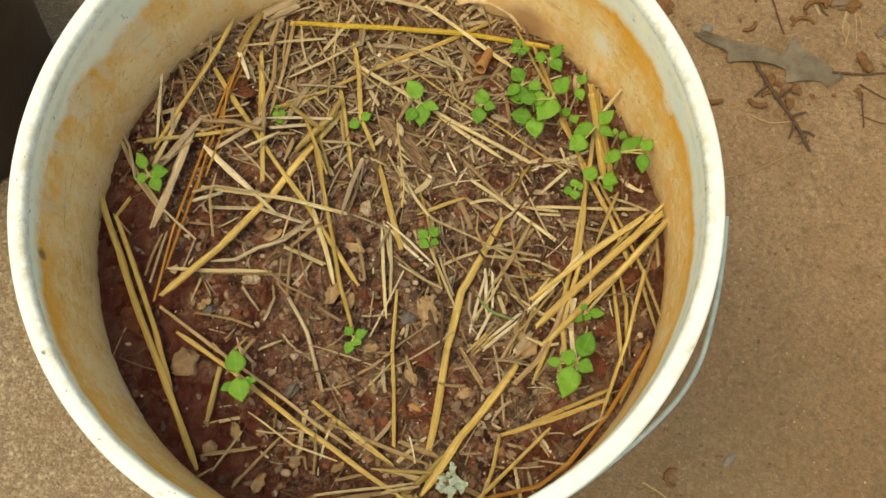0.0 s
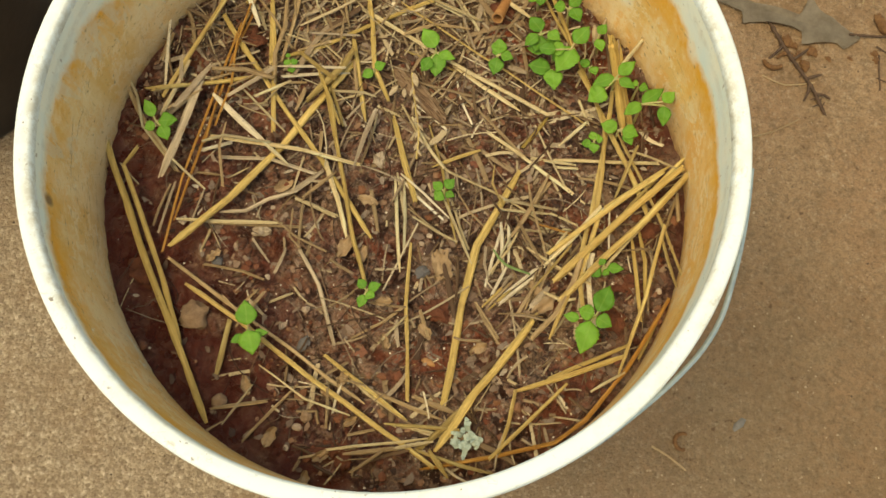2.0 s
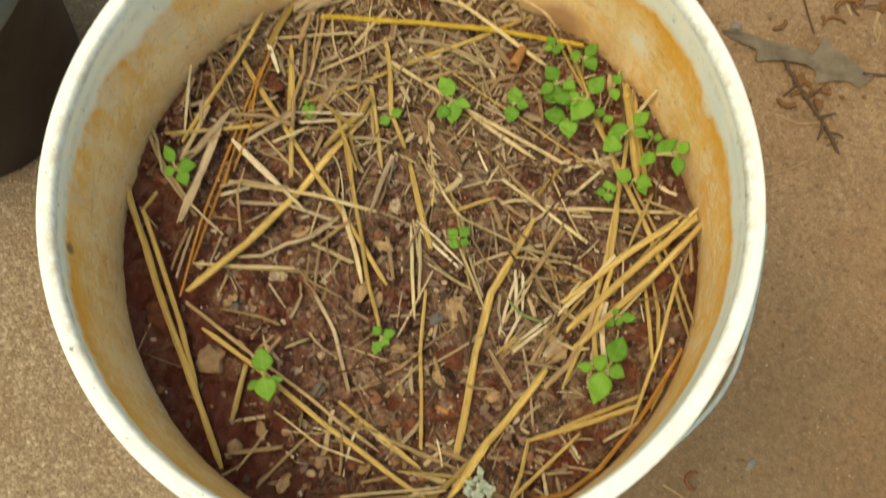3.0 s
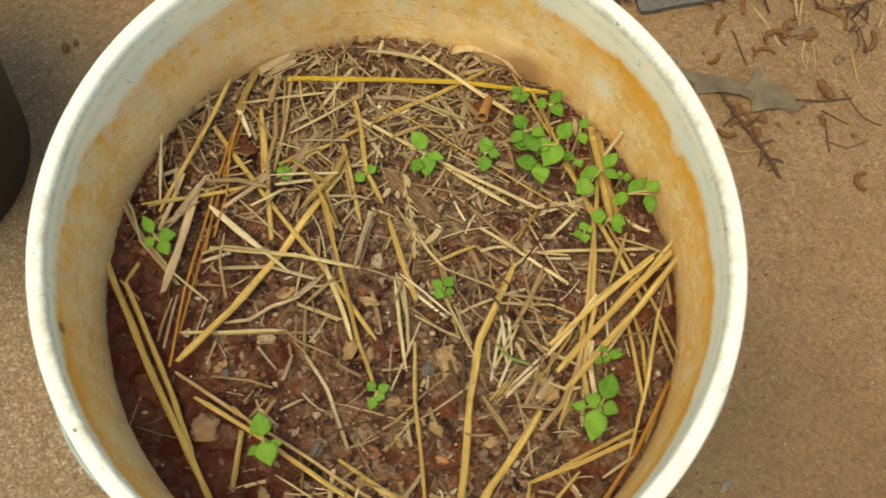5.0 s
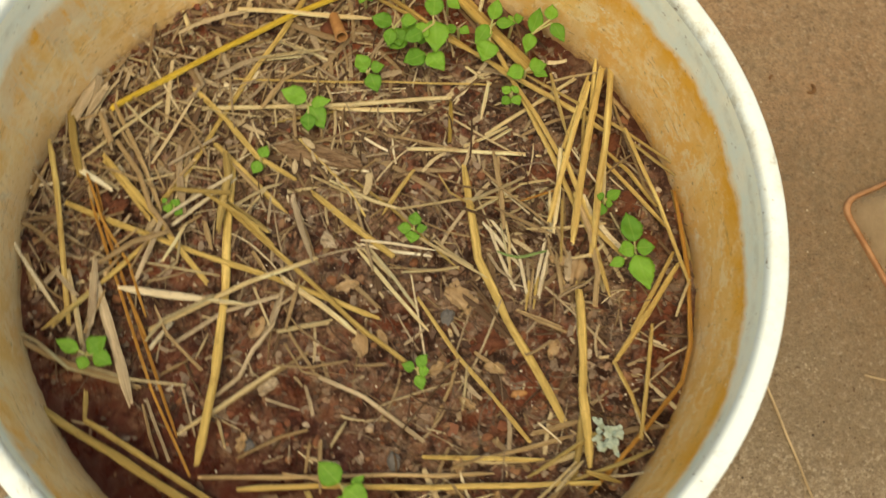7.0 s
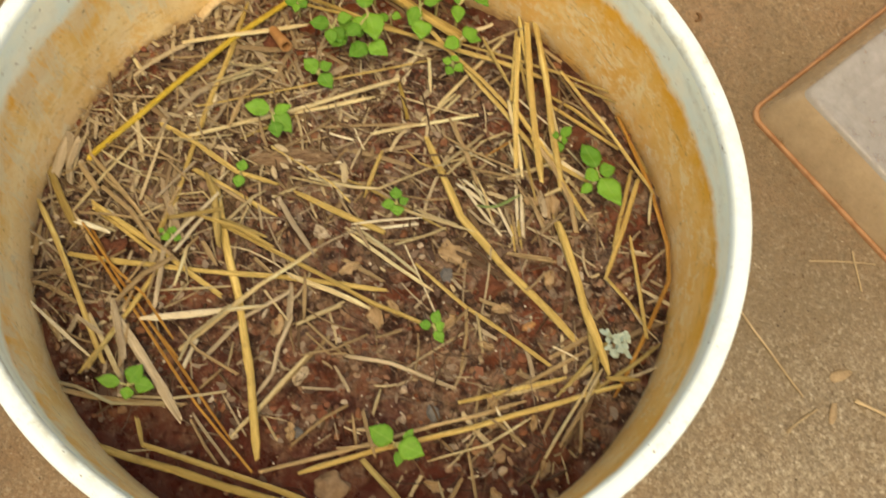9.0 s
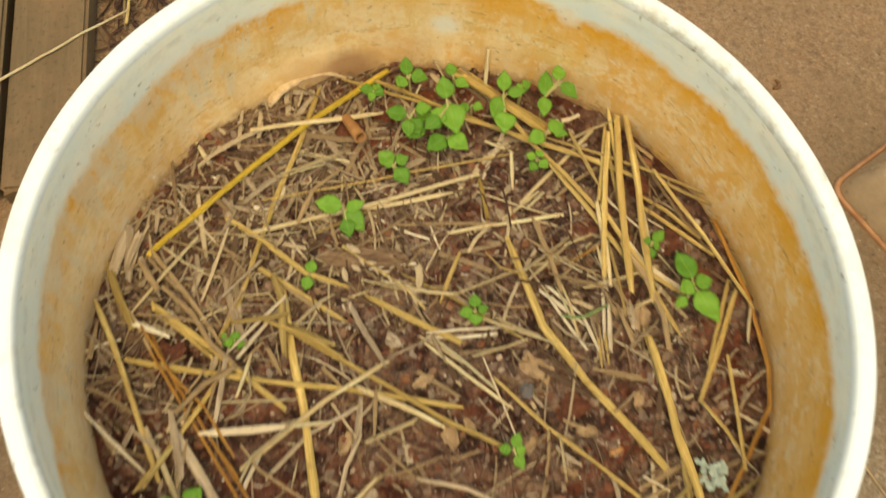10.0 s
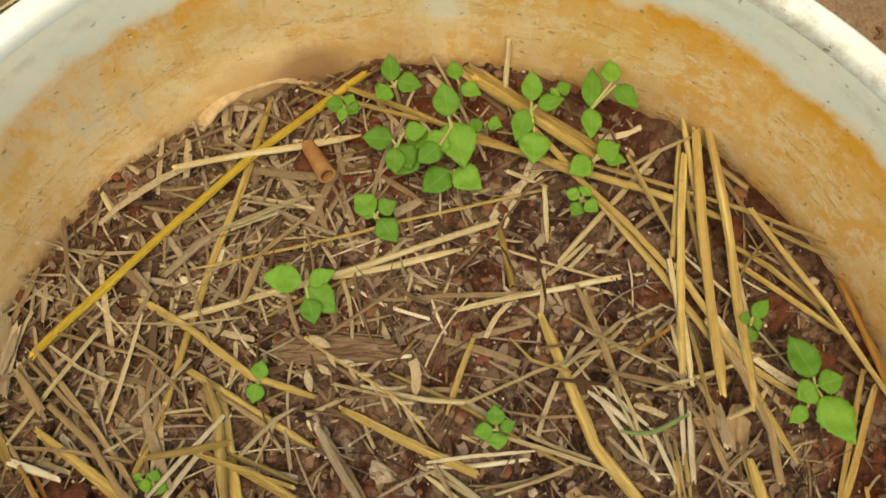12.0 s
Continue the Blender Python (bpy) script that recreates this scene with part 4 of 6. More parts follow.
straw("straw", 3.0, 7.0, (135.4, 7.8), (114.1, -9.9), (91.3, -30.9), (74.1, -47.6))
straw("straw", 3.0, 7.0, (138.9, 5.3), (118.6, -16.2), (97.6, -36.3), (76.5, -57.0))
straw("straw", 2.1, 7.0, (88.7, -30.9), (81.8, -50.2), (71.0, -74.9))
straw("tan", 2.7, 7.0, (87.3, -35.1), (83.1, -47.4), (73.8, -63.8), (63.5, -74.5))
straw("lemon", 2.9, 1.6, (-48.0, 116.8), (-12.2, 114.5), (38.9, 109.9), (85.0, 100.9))
straw("pale", 2.4, 2.9, (21.5, 125.3), (42.6, 108.5), (67.5, 87.6))
straw("gold", 3.8, 4.9, (-20.8, 70.8), (-25.5, 61.3), (-42.2, 43.4))
straw("tan", 2.3, 2.0, (-20.8, 65.7), (-19.7, 55.8), (-18.5, 46.6))
straw("gold", 2.2, 0.0, (-63.4, 98.7), (-62.9, 85.5), (-62.5, 66.3))
straw("tan", 2.1, 2.9, (-46.4, 117.6), (-48.8, 102.0), (-51.8, 84.9), (-56.5, 65.3))
straw("white", 1.7, 7.0, (-24.2, 59.8), (-41.1, 60.8), (-57.6, 60.4))
straw("tan", 2.1, 0.0, (-69.8, 111.5), (-72.4, 99.3), (-77.8, 84.4))
straw("pale", 1.2, 2.5, (3.1, 42.4), (12.2, 25.7), (25.4, 8.2), (45.7, -1.5), (69.3, -16.5))
straw("pale", 1.5, 2.1, (23.6, -5.2), (30.7, -22.0), (37.1, -38.0))
straw("white", 1.2, 3.3, (3.6, 6.3), (14.2, -3.2), (26.5, -15.8))
straw("white", 1.9, 0.8, (54.1, -18.1), (54.3, -26.9), (54.2, -36.4))
straw("white", 1.6, 0.0, (67.7, -38.5), (52.0, -51.8))
straw("tan", 2.3, 3.2, (73.7, 5.5), (65.4, -9.8), (55.1, -25.3))
straw("pale", 1.8, 2.2, (91.8, 32.8), (78.5, 20.9))
straw("pale", 1.7, 0.0, (89.3, 45.0), (93.5, 32.3))
straw("pale", 1.6, 0.0, (86.5, 12.0), (75.7, 13.7), (65.7, 15.7))
straw("gold", 3.0, 2.1, (106.8, 77.6), (108.4, 60.5), (111.0, 39.4))
straw("gold", 3.4, 3.6, (105.1, 72.0), (107.4, 48.1), (109.2, 25.4))
straw("gold", 1.7, 2.9, (67.7, 113.1), (76.5, 93.0), (85.6, 73.4))
straw("tan", 1.2, 2.9, (-39.5, 117.5), (-31.7, 100.1), (-23.5, 84.5))
straw("straw", 2.6, 5.8, (-77.3, 116.8), (-85.2, 97.2), (-98.3, 69.6), (-111.2, 43.4))
straw("gold", 3.9, 0.0, (-63.1, 126.4), (-70.1, 111.9), (-75.1, 98.4))
straw("grey", 3.5, 7.0, (-89.4, 59.5), (-98.0, 46.7), (-104.4, 37.5))
straw("grey", 1.4, 1.0, (-103.2, 1.7), (-106.0, -10.0), (-109.0, -23.3))
straw("grey", 2.9, 0.0, (-97.2, 48.9), (-106.0, 40.3), (-116.2, 30.0))
straw("pale", 1.7, 1.5, (-131.1, 57.4), (-125.4, 45.8), (-121.1, 30.1), (-106.3, 11.7))
straw("straw", 2.5, 7.0, (-116.5, 46.5), (-102.8, 48.6), (-97.0, 49.4))
straw("grey", 2.0, 2.0, (-82.8, 14.7), (-59.1, 13.9), (-37.8, 6.9))
straw("tan", 1.7, 0.0, (-86.1, -17.9), (-58.5, -18.5), (-41.4, -19.4))
straw("tan", 1.6, 0.0, (38.6, -55.8), (48.8, -73.1))
straw("gold", 2.0, 0.0, (66.5, -61.0), (60.5, -69.5), (53.5, -78.5), (47.5, -86.0))
straw("straw", 1.7, 0.0, (50.5, -49.4), (41.7, -57.8))
straw("tan", 1.1, 0.0, (16.2, 54.0), (30.1, 43.4))
straw("straw", 1.1, 3.2, (47.8, 11.2), (46.8, 1.7), (51.8, -9.6))
straw("tan", 1.5, 0.0, (-10.8, 31.2), (-12.6, 21.9), (-16.1, 12.2))
straw("pale", 1.5, 0.0, (-10.5, 28.2), (-8.6, 38.7))
straw("tan", 1.8, 2.2, (16.9, 86.1), (35.9, 83.3))
straw("grey", 3.2, 0.0, (-4.3, 104.2), (8.4, 103.1), (17.4, 100.8))
straw("pale", 1.4, 0.0, (19.1, 98.8), (33.4, 90.5))
straw("tan", 1.4, 4.2, (-50.0, 115.2), (-51.3, 97.2), (-50.5, 89.8))
straw("grey", 5.3, 0.0, (-45.0, 132.0), (-54.4, 121.8), (-61.9, 115.0))
straw("pale", 1.5, 5.0, (-70.8, 102.4), (-51.0, 104.6), (-29.4, 106.2))
straw("grey", 2.4, 5.9, (-51.9, 116.4), (-58.5, 98.5))
straw("pale", 1.4, 0.0, (-40.2, 97.6), (-33.9, 84.1))
straw("tan", 1.6, 3.7, (-26.5, 99.1), (-23.5, 84.1))
straw("pale", 1.0, 1.6, (-41.1, 80.4), (-27.2, 67.5), (-28.1, 62.3))
straw("pale", 1.2, 4.2, (-54.8, 79.9), (-43.4, 75.7))
straw("gold", 2.6, 7.0, (-46.7, 68.2), (-37.7, 60.5), (-29.3, 53.6))
straw("gold", 2.0, 7.0, (-37.8, 59.3), (-30.7, 42.2), (-27.7, 24.9))
straw("pale", 2.6, 0.0, (-71.0, 97.9), (-65.6, 84.4))
straw("tan", 1.4, 3.7, (-26.4, 90.2), (-27.9, 73.3))
straw("pale", 0.8, 0.0, (6.7, -9.9), (16.9, -18.2), (25.7, -24.5))
straw("grey", 2.0, 0.0, (-43.1, -30.6), (-33.2, -47.7), (-24.7, -76.5))
straw("straw", 2.0, 0.9, (-28.7, -81.3), (-9.4, -96.2), (8.6, -110.5))
straw("tan", 3.0, 0.0, (11.6, -99.9), (30.6, -107.3))
straw("tan", 2.0, 0.0, (-9.4, -96.2), (24.1, -110.3))
straw("pale", 2.0, 0.0, (3.5, -112.6), (22.0, -116.0))
straw("gold", 2.8, 3.5, (18.8, -124.4), (26.6, -135.2))
straw("pale", 2.0, 3.9, (2.4, -123.3), (20.3, -120.0))
straw("tan", 2.0, 0.0, (-17.0, -116.9), (-5.4, -114.6))
straw("tan", 2.4, 5.1, (-17.8, -125.5), (3.8, -123.1))
straw("pale", 1.3, 1.1, (7.4, -62.5), (-5.0, -75.8))
straw("pale", 2.3, 0.0, (-46.3, -5.1), (-27.7, -13.8))
straw("tan", 1.5, 1.4, (-42.5, -5.3), (-44.1, -30.2))
straw("pale", 1.7, 0.0, (-55.4, -56.0), (-45.2, -51.7))
straw("pale", 2.2, 0.0, (1.8, 139.7), (-1.6, 129.0))
straw("tan", 3.1, 7.0, (-53.5, 115.4), (-57.3, 100.8))
straw("pale", 1.6, 0.0, (29.2, 104.3), (40.7, 83.6))
straw("pale", 1.9, 1.6, (15.8, 101.1), (41.8, 88.2))
straw("straw", 1.6, 0.0, (3.7, 72.8), (29.6, 61.3))
straw("grey", 5.3, 0.0, (-47.2, 131.4), (-63.3, 122.2))
straw("grey", 4.2, 3.2, (-45.5, 125.4), (-58.2, 118.9))
straw("pale", 1.3, 7.0, (136.1, 5.9), (120.9, 12.9), (111.1, 16.7))
straw("straw", 1.8, 7.0, (114.9, 18.5), (109.3, 6.4), (103.6, -6.8))
straw("tan", 2.2, 0.0, (133.7, -2.2), (133.6, -16.1))
straw("white", 1.1, 7.0, (100.9, -12.1), (99.7, -35.9))
straw("pale", 1.8, 7.0, (81.1, -23.7), (73.1, -34.1))
straw("tan", 1.6, 0.0, (89.1, -24.6), (79.0, -38.5))
straw("pale", 1.1, 0.0, (98.3, -45.8), (94.6, -60.0))
straw("pale", 1.4, 0.0, (73.7, -12.0), (86.4, -18.4))
straw("pale", 1.2, 0.0, (64.3, -19.3), (86.8, -20.5))
straw("rust", 1.2, 7.0, (66.7, -19.6), (84.9, -25.3))
straw("pale", 1.6, 4.6, (52.1, -7.2), (65.2, -10.0), (76.8, -11.9))
straw("tan", 1.2, 7.0, (63.5, 0.7), (65.0, -10.1), (70.9, -35.5))
straw("pale", 1.2, 7.0, (62.4, -31.4), (74.1, -39.3), (90.9, -48.9))
straw("straw", 1.6, 7.0, (82.5, -30.1), (71.3, -43.4), (64.8, -51.2))
straw("tan", 1.6, 7.0, (73.5, -36.7), (67.8, -51.0))
straw("pale", 1.6, 0.0, (80.3, -54.3), (72.9, -71.2))
straw("pale", 1.4, 2.1, (56.0, -22.4), (45.9, -42.7))
straw("white", 1.6, 2.1, (53.7, -37.9), (46.5, -52.3))
straw("tan", 1.6, 0.0, (-17.6, -73.2), (-2.7, -65.0), (6.1, -58.1))
straw("tan", 2.0, 7.0, (-92.4, 47.3), (-108.1, 36.6))
straw("pale", 2.0, 5.1, (-67.3, 46.0), (-51.2, 53.7))
straw("tan", 2.1, 3.9, (-57.7, -52.3), (-69.1, -68.7))
straw("tan", 1.9, 5.0, (-42.3, -6.2), (-26.8, 6.8))
straw("pale", 1.6, 2.3, (-46.3, -6.2), (-25.8, -14.4))
straw("tan", 2.2, 0.0, (-7.0, -21.2), (-10.4, -1.6))
straw("tan", 1.3, 0.0, (9.6, 133.0), (16.0, 122.5), (23.5, 115.0))
straw("grey", 1.8, 0.0, (1.6, 136.7), (-0.8, 128.2))
straw("tan", 1.4, 0.0, (11.0, 110.4), (25.7, 106.2))
straw("grey", 1.4, 0.0, (-20.3, 135.7), (-11.3, 122.8), (-4.7, 115.8))
straw("tan", 1.1, 0.0, (-23.6, 131.2), (-12.1, 121.9))
straw("pale", 1.1, 0.0, (-31.6, 136.6), (-25.1, 128.4), (-25.5, 118.3))
straw("grey", 2.1, 0.0, (-31.3, 129.4), (-39.3, 122.5))
straw("grey", 1.4, 0.0, (-32.9, 132.7), (-42.0, 125.8))
straw("tan", 1.1, 2.9, (5.5, 113.6), (-3.0, 105.4))
straw("pale", 0.9, 4.3, (-25.0, 104.3), (-12.5, 88.0), (1.6, 75.4))
straw("grey", 1.8, 0.0, (-1.8, 87.5), (11.7, 89.5))
straw("grey", 1.6, 4.3, (-9.8, 110.8), (-11.0, 102.5), (-21.7, 100.4))
straw("tan", 1.1, 2.9, (-16.0, 116.8), (-20.1, 108.0))
straw("tan", 0.7, 2.8, (18.1, 93.1), (3.1, 80.4))
straw("tan", 3.2, 2.8, (3.7, 79.7), (18.0, 84.7))
straw("pale", 1.1, 2.7, (27.5, 101.8), (36.7, 88.0))
straw("grey", 2.0, 1.0, (38.6, 100.1), (31.5, 97.1))
straw("pale", 1.2, 5.9, (-42.4, 113.4), (-41.4, 102.4), (-39.0, 93.0))
straw("tan", 1.2, 0.0, (-48.8, 102.0), (-45.3, 91.4), (-44.6, 82.7))
straw("pale", 1.0, 0.8, (-34.5, 90.3), (-37.8, 82.4))
straw("tan", 1.5, 5.1, (-69.6, 99.8), (-60.6, 87.8), (-51.2, 71.6))
straw("tan", 1.0, 4.9, (-48.0, 82.9), (-50.1, 71.5))
straw("gold", 1.7, 0.0, (-21.7, 80.4), (-21.1, 70.5))
straw("white", 1.2, 0.0, (-17.9, 66.6), (-12.1, 66.3))
straw("tan", 1.2, 0.0, (-15.6, 56.1), (-6.6, 51.9))
straw("pale", 1.7, 3.3, (-29.2, 49.2), (-15.5, 48.2), (-9.5, 46.2))
straw("pale", 1.2, 3.3, (-28.4, 44.4), (-16.1, 47.7))
straw("grey", 1.5, 1.6, (-15.7, 44.6), (-23.2, 35.7))
straw("tan", 1.2, 0.0, (-46.2, 58.1), (-48.2, 50.5))
straw("gold", 1.5, 7.0, (-33.3, 47.7), (-26.5, 30.9))
straw("tan", 0.9, 0.0, (-5.6, 74.6), (-7.9, 66.6))
straw("pale", 0.9, 0.0, (-3.6, 69.5), (-0.1, 54.7))
straw("tan", 1.2, 7.0, (-61.8, 117.5), (-51.2, 114.0))
straw("pale", 1.5, 0.0, (-12.0, 44.0), (4.1, 36.6))
straw("tan", 0.9, 0.0, (7.7, 44.2), (13.9, 40.7))
straw("tan", 1.0, 0.0, (18.1, 33.1), (29.6, 32.8))
straw("grey", 1.1, 0.0, (26.4, 31.2), (23.2, 21.8))
straw("pale", 1.7, 3.2, (8.2, 35.6), (12.8, 26.3), (17.8, 17.2), (23.9, 9.2))
straw("tan", 1.0, 0.0, (29.1, 0.4), (35.8, -11.5), (44.1, -20.0))
straw("pale", 1.4, 0.0, (27.4, -5.4), (31.5, -19.2), (35.4, -30.1))
straw("tan", 0.8, 0.5, (6.7, -7.3), (13.9, -16.4), (26.2, -25.5))
straw("grey", 1.6, 0.0, (13.5, 22.4), (9.6, 15.8))
straw("tan", 1.2, 0.0, (13.0, 13.1), (19.5, 13.1))
straw("grey", 1.0, 3.3, (-7.1, 26.7), (2.6, 24.1))
straw("tan", 1.7, 7.0, (57.3, -16.1), (61.2, -23.8), (68.4, -37.3))
straw("tan", 0.7, 7.0, (60.1, -24.6), (63.5, -32.6), (69.5, -38.6), (90.4, -48.2))
straw("grey", 1.5, 3.1, (43.7, -29.8), (42.8, -37.8), (44.7, -45.6))
straw("pale", 1.4, 2.9, (58.4, -22.7), (53.8, -31.5), (45.3, -42.0))
straw("grey", 1.4, 0.0, (55.7, -41.6), (49.2, -50.4))
straw("white", 0.9, 3.1, (43.1, -45.7), (47.1, -50.9))
straw("tan", 1.4, 1.3, (66.6, -41.7), (63.9, -52.8), (61.2, -59.7))
straw("pale", 1.6, 7.0, (89.9, -36.2), (85.7, -47.5))
straw("pale", 1.6, 0.0, (82.4, -56.8), (79.0, -63.1), (73.2, -71.6))
straw("pale", 2.2, 7.0, (69.4, -52.9), (78.1, -56.8), (83.8, -55.8))
straw("tan", 0.8, 1.0, (49.0, -61.5), (60.4, -61.3), (69.2, -63.0))
straw("grey", 3.5, 0.0, (71.8, -49.2), (63.9, -57.8))
straw("tan", 1.5, 0.0, (-62.9, -120.0), (-50.6, -105.9), (-40.0, -94.6))
straw("tan", 1.3, 0.0, (-37.8, -126.8), (-13.5, -122.7))
straw("pale", 1.3, 1.2, (-72.2, -112.8), (-60.0, -95.0))
straw("tan", 1.5, 3.9, (-26.2, -114.4), (-26.3, -96.9))
straw("tan", 1.3, 2.1, (-22.6, -91.8), (-9.9, -95.4))
straw("pale", 1.0, 4.8, (-57.2, -86.9), (-36.0, -101.9), (-15.7, -109.0))
straw("tan", 1.5, 6.6, (-14.5, -133.3), (-0.3, -123.4))
straw("tan", 1.3, 0.0, (-86.6, -120.2), (-72.6, -111.3))
straw("tan", 2.3, 6.0, (-54.8, 100.9), (-55.0, 83.0), (-59.4, 68.1), (-58.6, 51.6))
straw("tan", 3.1, 0.0, (-95.9, 101.4), (-83.2, 110.7))
straw("tan", 2.3, 0.0, (-105.9, 97.2), (-102.1, 87.2), (-99.3, 72.7))
straw("tan", 3.5, 0.0, (-110.7, 79.9), (-115.0, 66.1))
straw("white", 2.6, 4.4, (-73.4, 97.7), (-68.1, 83.8))
straw("rust", 1.3, 6.4, (-72.7, 94.9), (-78.1, 73.6), (-79.2, 51.8), (-85.5, 28.8))
straw("tan", 2.8, 7.0, (-88.2, 58.2), (-72.9, 58.1), (-59.3, 54.3))
straw("grey", 2.5, 7.0, (-79.6, 44.7), (-67.2, 53.5), (-59.0, 59.8))
straw("tan", 1.5, 7.0, (-80.2, 49.2), (-64.3, 58.0))
straw("tan", 1.3, 7.0, (-80.5, 60.9), (-68.4, 62.6))
straw("tan", 2.3, 4.4, (-89.3, 53.8), (-80.7, 57.3))
straw("pale", 2.0, 6.2, (-62.9, 22.0), (-49.6, 9.5))
straw("tan", 1.8, 2.2, (-48.6, 71.8), (-33.0, 76.5))
straw("tan", 1.8, 0.7, (-54.9, 55.2), (-44.3, 55.1))
straw("tan", 2.8, 0.0, (-44.6, 51.4), (-48.5, 40.2))
straw("pale", 1.3, 5.1, (-73.4, 49.1), (-62.5, 37.5), (-52.3, 27.1))
straw("pale", 1.0, 5.9, (-55.1, 51.6), (-63.5, 41.7), (-73.0, 41.0))
straw("grey", 3.1, 0.0, (-34.2, 8.6), (-46.2, -0.7), (-55.5, -5.3))
straw("tan", 2.1, 0.0, (-35.4, 29.3), (-36.1, 18.5))
straw("grey", 2.2, 7.0, (-103.8, 64.6), (-102.7, 52.1))
straw("grey", 2.5, 0.0, (-113.7, 64.7), (-103.7, 68.2))
straw("rust", 1.3, 4.4, (-86.5, 41.2), (-90.0, 21.0))
straw("pale", 1.7, 7.0, (-90.9, 20.2), (-80.7, 23.4), (-58.7, 21.0))
straw("tan", 1.5, 7.0, (-80.3, 30.4), (-82.6, 18.2), (-79.5, -1.9))
straw("tan", 1.5, 0.0, (-93.9, 7.3), (-81.6, 6.0))
straw("pale", 1.2, 0.0, (-79.1, 5.0), (-69.6, 10.7))
straw("grey", 2.0, 1.8, (-80.9, -13.0), (-69.1, -11.9), (-58.6, -5.5), (-45.4, -1.7))
straw("tan", 1.2, 3.1, (-55.8, -16.0), (-44.4, -25.3), (-30.2, -32.3))
straw("tan", 1.0, 3.9, (-46.9, -11.3), (-47.8, -25.1), (-43.1, -30.6))
straw("pale", 1.7, 0.0, (-85.5, -22.1), (-88.9, -31.7))
straw("tan", 1.5, 0.0, (-105.6, 0.9), (-110.1, -11.5), (-112.1, -19.8))
straw("pale", 1.2, 7.0, (-115.1, 26.1), (-103.6, 11.1), (-87.8, -3.3))
straw("grey", 1.7, 0.0, (-49.9, -30.2), (-54.1, -41.0))
straw("tan", 1.5, 0.0, (-61.4, -50.0), (-69.5, -58.6))
straw("tan", 1.5, 0.0, (-87.1, -38.1), (-69.2, -41.0), (-59.4, -45.0))
straw("grey", 1.2, 0.0, (-65.7, -25.0), (-57.2, -36.6))
straw("tan", 1.2, 5.2, (-76.6, -53.9), (-62.0, -69.1))
straw("pale", 1.3, 2.1, (9.5, -14.5), (20.5, -21.8), (30.3, -26.9))
straw("tan", 2.3, 0.0, (13.5, -59.8), (17.4, -72.3))
straw("tan", 1.6, 0.0, (55.6, -45.7), (44.4, -57.6))
straw("gold", 1.6, 0.0, (55.1, -49.3), (44.3, -59.6))
straw("tan", 2.1, 2.1, (67.2, -46.5), (58.2, -61.3))


# ---------------------------------------------------------------- seedlings
def leaf_mesh(start, tip, width, fold, droop):
    """An ovate leaf from start to tip, creased along its rib."""
    bm = bmesh.new()
    uv = bm.loops.layers.uv.verify()
    d = tip - start
    length = d.length
    d.normalize()
    side = d.cross(Vector((0, 0, 1))).normalized()
    up = side.cross(d)
    n, m = 16, 6
    top, low = [], []
    for i in range(n + 1):
        t = i / n
        w = width / 2 * (math.sin(math.pi * t ** 0.74) ** 0.95 * (1.0 + 0.12 * (i % 2)) if 0 < t < 1 else 0.02)
        rt, rl = [], []
        for k in range(m + 1):
            s = k / m * 2 - 1
            c = start + d * (length * t) + side * (w * s) + up * (abs(s) * w * fold - droop * length * t * t + 0.045 * width * math.sin(9 * t + 2 * s) + 0.03 * width * abs(s) * math.sin(21 * t + 40 * start.x))
            rt.append(bm.verts.new(c))
            rl.append(bm.verts.new(c - up * 0.00022))
        top.append(rt)
        low.append(rl)
    for i in range(n):
        for k in range(m):
            for grid, flip in ((top, False), (low, True)):
                vs = [(i, k), (i + 1, k), (i + 1, k + 1), (i, k + 1)]
                f = bm.faces.new([grid[a][b] for a, b in (vs[::-1] if flip else vs)])
                for loop, (a, b) in zip(f.loops, vs[::-1] if flip else vs):
                    loop[uv].uv = (a / n, b / m)
        for k in (0, m):
            q = (top[i][k], low[i][k], low[i + 1][k], top[i + 1][k])
            bm.faces.new(q if k == 0 else q[::-1])
    return bm


def seedling(x, y, height, *leaves):
    """A young plant whose node stands at x, y and height above the soil; leaves: start and tip from the node, and width."""
    x, y, h = x / 1000, y / 1000, height / 1000
    foot = soil_top(x, y)
    top = soil_z(x, y) + h
    plant = tagged(empty("seedling", x, y, foot), SEEDLING_WORDS[0 if height > 13 else 1 if height > 7 else 2], "seedling", "seedlings in the bucket")
    bm = bmesh.new()
    lean = Vector((rng.uniform(-1, 1), rng.uniform(-1, 1), 0)) * 0.0012
    node = Vector((x, y, top - 0.001))
    tube(bm, [Vector((x, y, foot - 0.002)) + lean, Vector((x, y, (foot + top) / 2)) + lean * 0.6, node], [0.0008, 0.0007, 0.0006], 6)
    made = []
    for bx, by, tx, ty, w in leaves:
        rise = rng.uniform(-0.0015, 0.0025)
        start = Vector((x + bx / 1000, y + by / 1000, top + rise))
        size = math.hypot(tx - bx, ty - by) / 1000
        tip = Vector((x + tx / 1000, y + ty / 1000, top + rise + rng.uniform(-0.02, 0.20) * size))
        if (start - node).length > 0.0012:
            tube(bm, [node, node.lerp(start, 0.5) + Vector((0, 0, 0.0004)), start.copy()], [0.0005, 0.0004, 0.0004], 5)
        made.append(leaf_mesh(start, tip, w / 1000, rng.uniform(0.02, 0.16), rng.uniform(0.03, 0.16)))
    part("stem", bm, STEM, plant, "thin pale stem")
    for m in made:
        part("leaf", m, GREEN, plant)
    return plant


